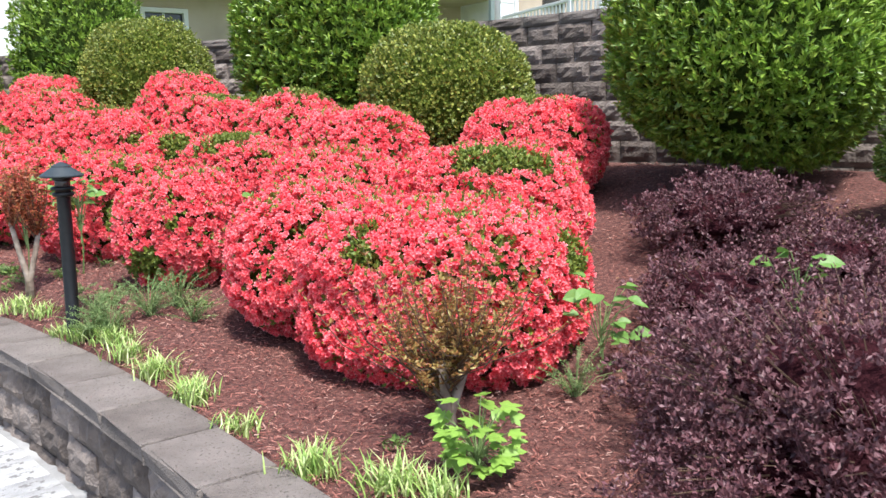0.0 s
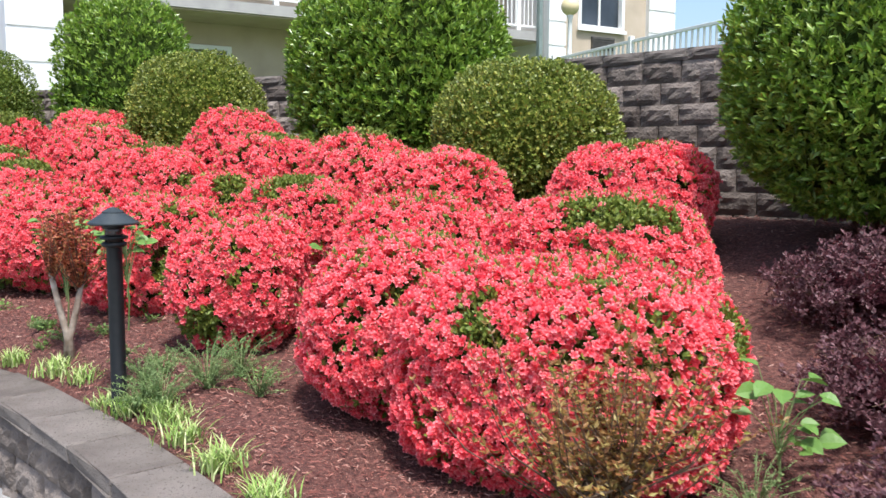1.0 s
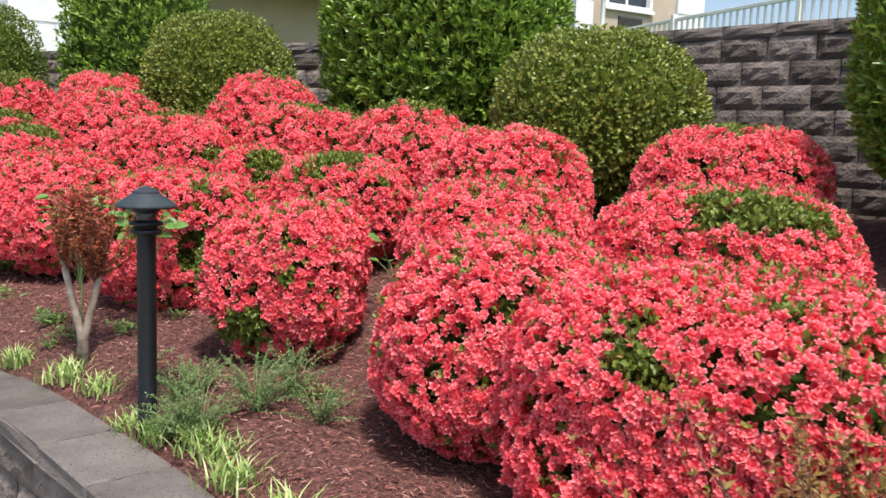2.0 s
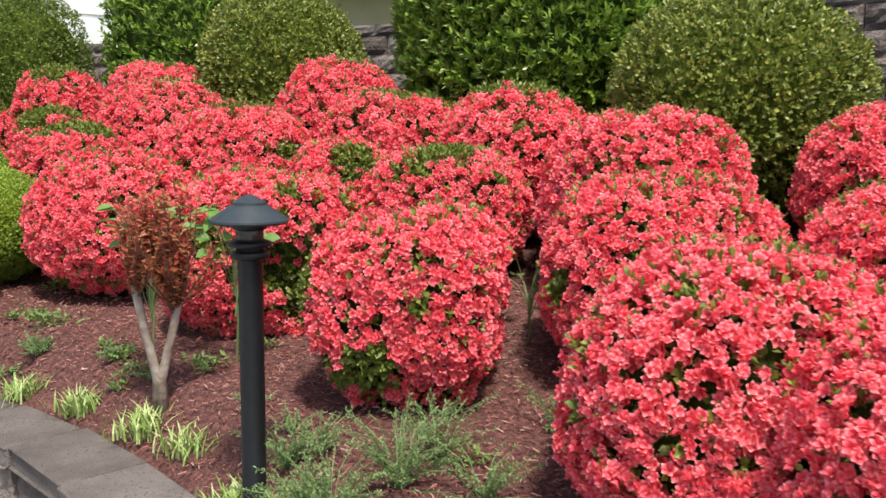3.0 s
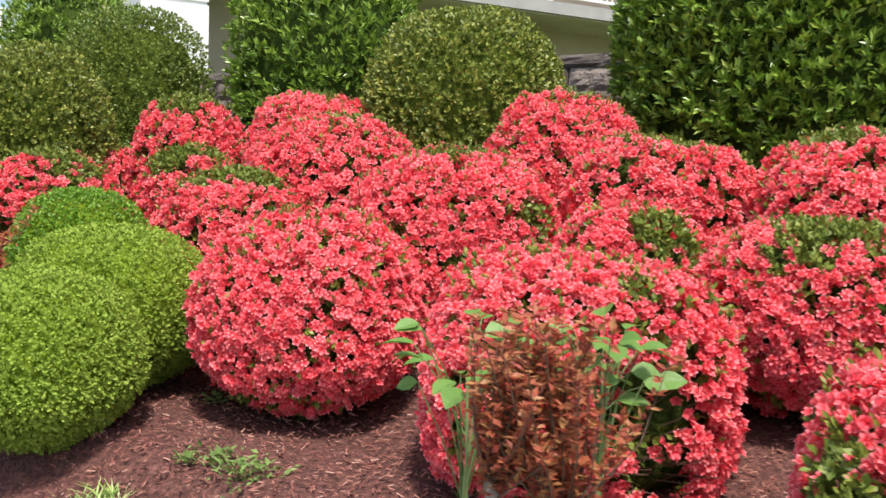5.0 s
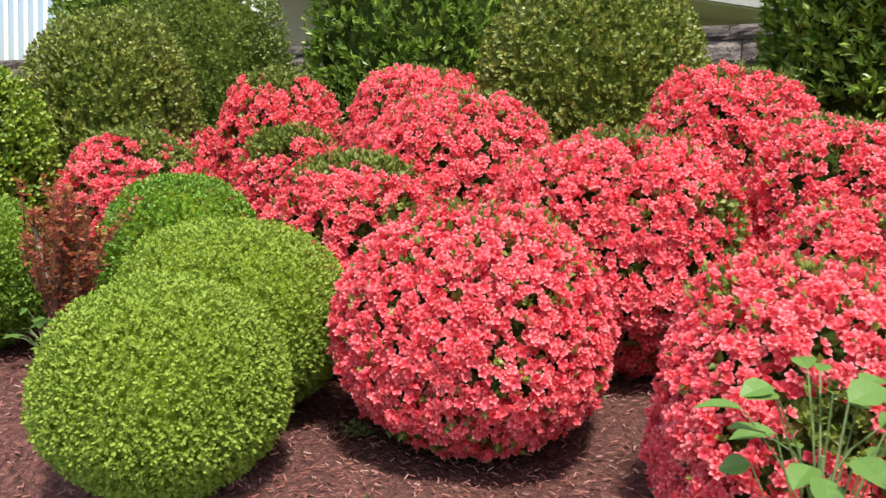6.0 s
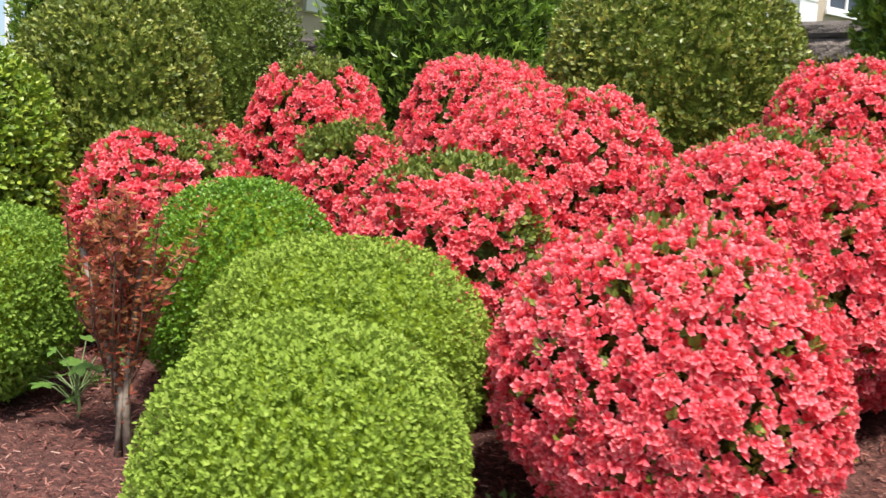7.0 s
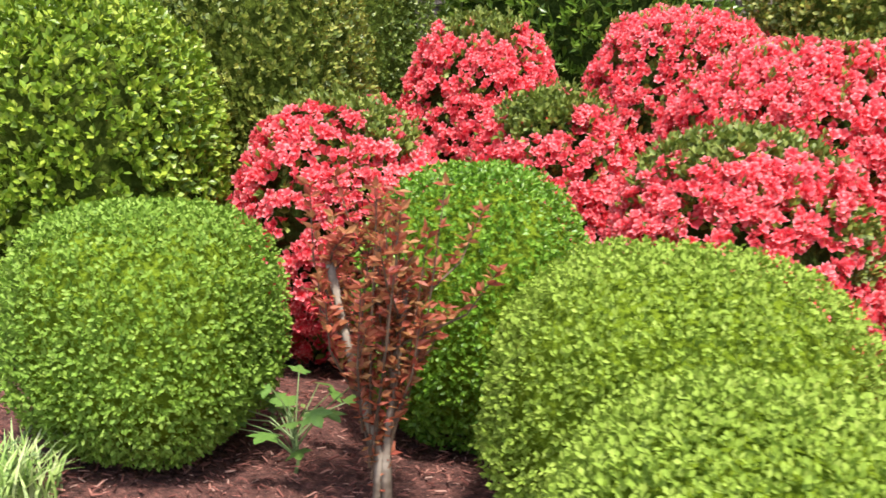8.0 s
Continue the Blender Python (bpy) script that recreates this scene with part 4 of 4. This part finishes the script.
for k, (x, y, n, ln) in enumerate([(0.23, 2.55, 75, 0.14), (0.40, 2.50, 60, 0.13), (-0.06, 2.60, 85, 0.14), (-0.47, 2.97, 50, 0.10), (-0.79, 3.27, 90, 0.13), (-1.09, 3.57, 85, 0.125), (-1.35, 3.80, 70, 0.11), (-1.60, 4.04, 80, 0.11), (-1.98, 4.26, 60, 0.09), (-2.56, 4.71, 80, 0.12), (-2.29, 4.55, 60, 0.10), (-2.95, 4.90, 75, 0.11), (-3.31, 5.04, 70, 0.11), (-1.80, 4.14, 80, 0.12), (-3.99, 5.42, 60, 0.11), (-5.92, 5.98, 90, 0.16), (-6.05, 5.86, 70, 0.16), (-1.48, 3.96, 60, 0.10)]):
    lily_turf(700 + k, x, y, int(1.7 * n), ln)


def feathery(seed, x, y, n, height, radius, label="feathery grey green weed sprawling on the mulch"):
    """A lacy weed: many thin arching stems with tiny leaves."""
    rng = np.random.default_rng(seed)
    z = g(x, y)
    plant = thing("weed", (x, y, z), label, "weed", "weeds")
    bm = bmesh.new()
    P, A = [], []
    for k in range(n):
        a, rr = rng.uniform(0, 2 * math.pi), radius * rng.uniform(0.2, 1)
        tip = np.array([rr * math.cos(a), rr * math.sin(a), height * rng.uniform(0.3, 1.0)])
        mid = tip * np.array([0.45, 0.45, 0.75])
        tube(bm, [(0, 0, -0.01), mid, tip], [0.002, 0.0015, 0.0008], 4)
        for t in np.linspace(0.15, 1, 18):
            q = 2 * t * (1 - t) * mid + t * t * tip
            for j in range(3):
                P.append(q)
                A.append(rng.normal(size=3) + tip * 2)
    tagged(part("stem_mass", bm, WEED, plant), kind="stuff")
    P, A = np.array(P), np.array(A)
    v, f, _ = place_template(*NARROW_LEAF, P, A, np.tile((0.0, 0.0, 1.0), (len(P), 1)) + 0.4 * rng.normal(size=(len(P), 3)), 0.014 * rng.uniform(0.5, 1.3, len(P)))
    tagged(mesh_obj("leaves", v, f, WEED, plant), kind="stuff")


for k, (x, y, n, h, r) in enumerate([(-1.74, 4.14, 40, 0.16, 0.2), (-1.85, 4.36, 30, 0.15, 0.18), (-1.62, 4.10, 50, 0.20, 0.22), (-1.45, 4.22, 46, 0.24, 0.24), (-1.38, 4.45, 34, 0.24, 0.22), (-1.20, 4.22, 24, 0.16, 0.22), (-1.75, 4.38, 20, 0.14, 0.2), (-3.42, 5.28, 40, 0.09, 0.11), (-2.95, 5.15, 12, 0.06, 0.1), (-1.02, 4.75, 14, 0.16, 0.16), (0.85, 3.35, 26, 0.22, 0.2), (-2.15, 4.75, 8, 0.06, 0.1), (-6.0, 6.0, 18, 0.12, 0.2), (-2.7, 5.0, 8, 0.05, 0.08), (-1.9, 4.55, 10, 0.07, 0.12)]):
    feathery(800 + k, x, y, n, h, r)


def low_weed(seed, x, y, r):
    """A small sprawling weed: a few rosettes of narrow soft leaves."""
    rng = np.random.default_rng(seed)
    n = int(700 * r)
    at = np.stack([rng.normal(0, r * 0.5, n), rng.normal(0, r * 0.5, n), rng.uniform(0.0, 0.6 * r, n)], 1)
    ax = unit(rng.normal(size=(n, 3)) * np.array([1, 1, 0.3]) + np.array([0, 0, 0.6]) + 4 * at * np.array([1, 1, 0]))
    plant = thing("low_weed", (x, y, g(x, y)), "small soft green weed sprawling on the mulch", "weed", "low weeds")
    v, f, _ = place_template(*LEAF, at, ax, np.tile((0.0, 0.0, 1.0), (n, 1)) + 0.4 * rng.normal(size=(n, 3)), 0.034 * rng.uniform(0.5, 1.2, n))
    tagged(mesh_obj("leaves", v, f, GREENWEED, plant), kind="stuff")
    bm = bmesh.new()
    for k in range(5):
        q = at[rng.integers(n)]
        tube(bm, [(0, 0, -0.01), q * np.array([0.5, 0.5, 0.9]), q], [0.0025, 0.002, 0.001], 4)
    tagged(part("stem_mass", bm, WEED, plant), kind="stuff")


for k, (x, y, r) in enumerate([(-3.58, 5.54, 0.1), (-3.69, 5.65, 0.07), (-2.93, 5.2, 0.08), (-2.5, 5.18, 0.07), (-3.78, 5.58, 0.06), (-3.76, 5.25, 0.1), (-3.48, 5.18, 0.07), (-2.8, 5.05, 0.07), (-3.08, 5.28, 0.05), (-2.37, 5.44, 0.06), (-3.52, 5.55, 0.1), (-2.56, 5.18, 0.06), (-2.82, 4.97, 0.06), (-2.94, 5.16, 0.06), (-2.5, 5.08, 0.06), (-1.27, 4.44, 0.08), (-4.03, 6.21, 0.05), (-3.6, 6.15, 0.05), (-5.56, 6.67, 0.06), (0.17, 2.93, 0.05)]):
    low_weed(880 + k, x, y, r)


def leaf_litter():
    """Dry tan leaves blown together on the mulch beside the barberries."""
    rng = np.random.default_rng(31)
    n = 900
    x, y = rng.normal(2.25, 0.32, n), rng.normal(4.75, 0.22, n)
    p = np.stack([x, y, ground_z(x, y) + rng.uniform(0.010, 0.024, n)], 1)
    v, f, _ = place_template(*LEAF, p, rng.normal(size=(n, 3)) * np.array([1, 1, 0.2]), np.tile((0.0, 0.0, 1.0), (n, 1)) + 0.4 * rng.normal(size=(n, 3)), rng.uniform(0.02, 0.045, n))
    tagged(mesh_obj("leaf_litter", v, f, LITTER), "dry tan leaves lying on the mulch", "leaves", kind="stuff")


leaf_litter()


# ---- the building behind ----
BO = Vector((-7.1, 15.2, 0))
BU, BV = Vector((0.755, 0.656, 0)), Vector((-0.656, 0.755, 0))
BT = math.atan2(0.656, 0.755)


def at_b(u, v, z):
    return BO + BU * u + BV * v + Vector((0, 0, z))


def bbox(name, u0, u1, v0, v1, z0, z1, mat, parent, label="", bevel=0.0):
    c = at_b((u0 + u1) / 2, (v0 + v1) / 2, (z0 + z1) / 2)
    return part(name, box(u1 - u0, v1 - v0, z1 - z0, c, bevel, BT), mat, parent, label)


house = thing("hotel_building", (0, 0, 0), "beige stucco building with white trim and balconies behind the wall", "building")
# main wall with window openings, in strips round them
MW = (1.4, 1.65)
bbox("wall", -3.2, 0.55, *MW, 2.0, 10.5, STUCCO, house)
bbox("wall", 0.55, 1.45, *MW, 2.0, 2.75, STUCCO, house)
bbox("wall", 0.55, 1.45, *MW, 3.85, 10.5, STUCCO, house)
bbox("wall", 1.45, 8.3, *MW, 2.0, 10.5, STUCCO, house)
bbox("plinth", -3.2, 8.3, 1.34, 1.398, 2.0, 3.05, STUCCO, house, "paler lower wall band")


def window(u0, u1, v, z0, z1, parent, panes=2):
    w = part("window", box(u1 - u0 - 0.02, 0.02, z1 - z0 - 0.02, at_b((u0 + u1) / 2, v + 0.10, (z0 + z1) / 2), 0, BT), GLASS, parent, "dark window pane")
    t = 0.09
    for a, b, c, d in ((u0 - t, u0, z0 - t, z1 + t), (u1, u1 + t, z0 - t, z1 + t), (u0, u1, z1, z1 + t), (u0, u1, z0 - t, z0)):
        bbox("window_frame", a, b, v - 0.04, v + 0.09, c, d, TRIM, w)
    for k in range(1, panes):
        x = u0 + (u1 - u0) * k / panes
        bbox("mullion", x - 0.025, x + 0.025, v + 0.05, v + 0.085, z0, z1, TRIM, w)
    bbox("sill", u0 - t - 0.04, u1 + t + 0.04, v - 0.09, v - 0.045, z0 - t - 0.06, z0 - t + 0.02, TRIM, w)


window(0.62, 1.40, 1.4, 2.85, 3.75, house)


def pillar(u0, u1, v0, v1, z0, z1):
    """A white clad pillar in stacked panels."""
    p = part("pillar", box(u1 - u0, v1 - v0, z1 - z0, at_b((u0 + u1) / 2, (v0 + v1) / 2, (z0 + z1) / 2), 0, BT), TRIM, house, "white panelled pillar")
    z = z0
    while z < z1 - 0.1:
        bbox("panel", u0 - 0.02, u1 + 0.02, v0 - 0.025, v0 - 0.002, z + 0.02, min(z + 0.52, z1), TRIM, p)
        z += 0.545


pillar(-2.75, -1.95, -0.75, 1.38, 2.0, 10.5)
pillar(8.3, 8.75, -0.25, 1.6, 2.0, 10.5)
# right wing
bbox("wall", 8.752, 9.35, 0.0, 0.25, 2.0, 10.5, STUCCO, house)
bbox("wall", 9.35, 10.75, 0.0, 0.25, 2.0, 4.70, STUCCO, house)
bbox("wall", 9.35, 10.75, 0.0, 0.25, 6.05, 10.5, STUCCO, house)
bbox("wall", 10.75, 11.5, 0.0, 0.25, 2.0, 10.5, STUCCO, house)
pillar(11.5, 12.35, -0.12, 1.5, 2.0, 10.5)
window(9.42, 10.68, 0.0, 4.78, 5.98, house)
ac = bbox("air_conditioner_grille", 9.75, 10.45, -0.06, -0.003, 4.22, 4.52, DARKMETAL, house, "dark air conditioner grille below the window")
for k in range(5):
    bbox("slat", 9.77, 10.43, -0.075, -0.062, 4.245 + 0.055 * k, 4.27 + 0.055 * k, DARKMETAL, ac)
vent = bbox("wall_vent", -1.55, -0.95, 1.30, 1.338, 4.35, 4.75, DARKMETAL, house, "louvred wall vent")
for k in range(5):
    bbox("slat", -1.53, -0.97, 1.275, 1.298, 4.37 + 0.075 * k, 4.41 + 0.075 * k, STUCCO, vent)
bbox("meter_box", -0.35, 0.0, 1.25, 1.398, 3.55, 4.1, TRIM, house, "pale blue white box on the wall")
bbox("downpipe", 8.12, 8.22, -0.12, -0.02, 2.0, 10.5, SPOUT, house)
bbox("roof", -3.7, 12.8, -0.8, 8.0, 10.5, 10.8, SLAB, house)
bbox("wall", -3.2, 12.35, 7.7, 7.95, 2.0, 10.5, STUCCO, house)
bbox("wall", -3.2, -2.95, 1.652, 7.698, 2.0, 10.5, STUCCO, house)
bbox("wall", 12.1, 12.35, 1.502, 7.698, 2.0, 10.5, STUCCO, house)


def balcony(u0, u1, z):
    slab = bbox("balcony", u0, u1, 0.0, 1.398, z, z + 0.20, SLAB, house, "grey balcony slab with white railing")
    bbox("soffit", u0 + 0.05, u1 - 0.05, 0.06, 1.39, z - 0.03, z - 0.003, STUCCO, slab)
    for zz in (z + 0.29, z + 1.22):
        bbox("rail", u0 + 0.02, u1 - 0.02, 0.04, 0.08, zz, zz + 0.045, TRIM, slab)
    n = int((u1 - u0) / 0.115)
    me = None
    for k in range(n):
        u = u0 + 0.06 + k * 0.115
        if me is None:
            me = box(0.022, 0.022, 0.93)
            m2 = bpy.data.meshes.new("baluster")
            me.to_mesh(m2)
            me.free()
            m2.materials.append(TRIM)
            me = m2
        b = new("baluster", me)
        b.matrix_world = Matrix.Translation(at_b(u, 0.06, z + 0.79)) @ Matrix.Rotation(BT, 4, "Z")
        b.parent = slab
    for u in np.arange(u0 + 0.05, u1, 1.9):
        bbox("post", u - 0.05, u + 0.05, 0.01, 0.11, z + 0.202, z + 1.28, TRIM, slab)


balcony(-1.9, 8.28, 4.30)
balcony(-1.9, 8.28, 7.10)


def railing(name, points, z, height, gap, label, mat, bar=0.013):
    rail = thing(name, (*points[0], z), label, "fence")
    total = 0
    me = box(2 * bar, 2 * bar, height - 0.12)
    m2 = bpy.data.meshes.new("picket")
    me.to_mesh(m2)
    me.free()
    m2.materials.append(mat)
    for (x0, y0), (x1, y1) in zip(points, points[1:]):
        L = math.hypot(x1 - x0, y1 - y0)
        a = math.atan2(y1 - y0, x1 - x0)
        for zz in (0.06, height - 0.05):
            ob = part("rail", box(L, 0.045, 0.05, ((x0 + x1) / 2, (y0 + y1) / 2, z + zz), 0.006, a), mat, None)
            attach(ob, rail)
        for k in range(int(L / gap)):
            t = (k + 0.5) * gap / L
            b = new("picket", m2)
            b.matrix_basis = Matrix.Translation((x0 + (x1 - x0) * t - points[0][0], y0 + (y1 - y0) * t - points[0][1], height / 2)) @ Matrix.Rotation(a, 4, "Z")
            b.parent = rail
        for t in np.linspace(0, 1, max(2, int(L / 1.6) + 1)):
            ob = part("post", box(0.075, 0.075, height + 0.06, (x0 + (x1 - x0) * t, y0 + (y1 - y0) * t, z + height / 2), 0.006, a), mat, None)
            attach(ob, rail)


railing("metal_railing", [(-0.4, 16.9), (0.9, 14.6), (2.2, 12.5), (4.2, 9.6)], TERRACE, 1.10, 0.13, "white metal railing on the terrace above the wall", TRIM)
railing("white_fence", [(-14.6, 12.6), (-11.4, 14.9)], TERRACE, 1.45, 0.13, "tall white picket fence on the terrace", TRIM, 0.03)


def globe_lamp(x, y):
    lamp = thing("globe_lamp", (x, y, TERRACE), "white post lamp with a cream globe", "lamp")
    part("post", lathe([(0.07, 0), (0.07, 0.05), (0.045, 0.07), (0.040, 1.80), (0.06, 1.84), (0.06, 1.88)], 16), TRIM, lamp, smooth=True)
    bm = bmesh.new()
    bmesh.ops.create_uvsphere(bm, u_segments=24, v_segments=16, radius=0.17)
    bmesh.ops.translate(bm, vec=(0, 0, 2.03), verts=bm.verts)
    part("globe", bm, GLOBE, lamp, "cream glass globe", smooth=True)


globe_lamp(-0.12, 17.0)
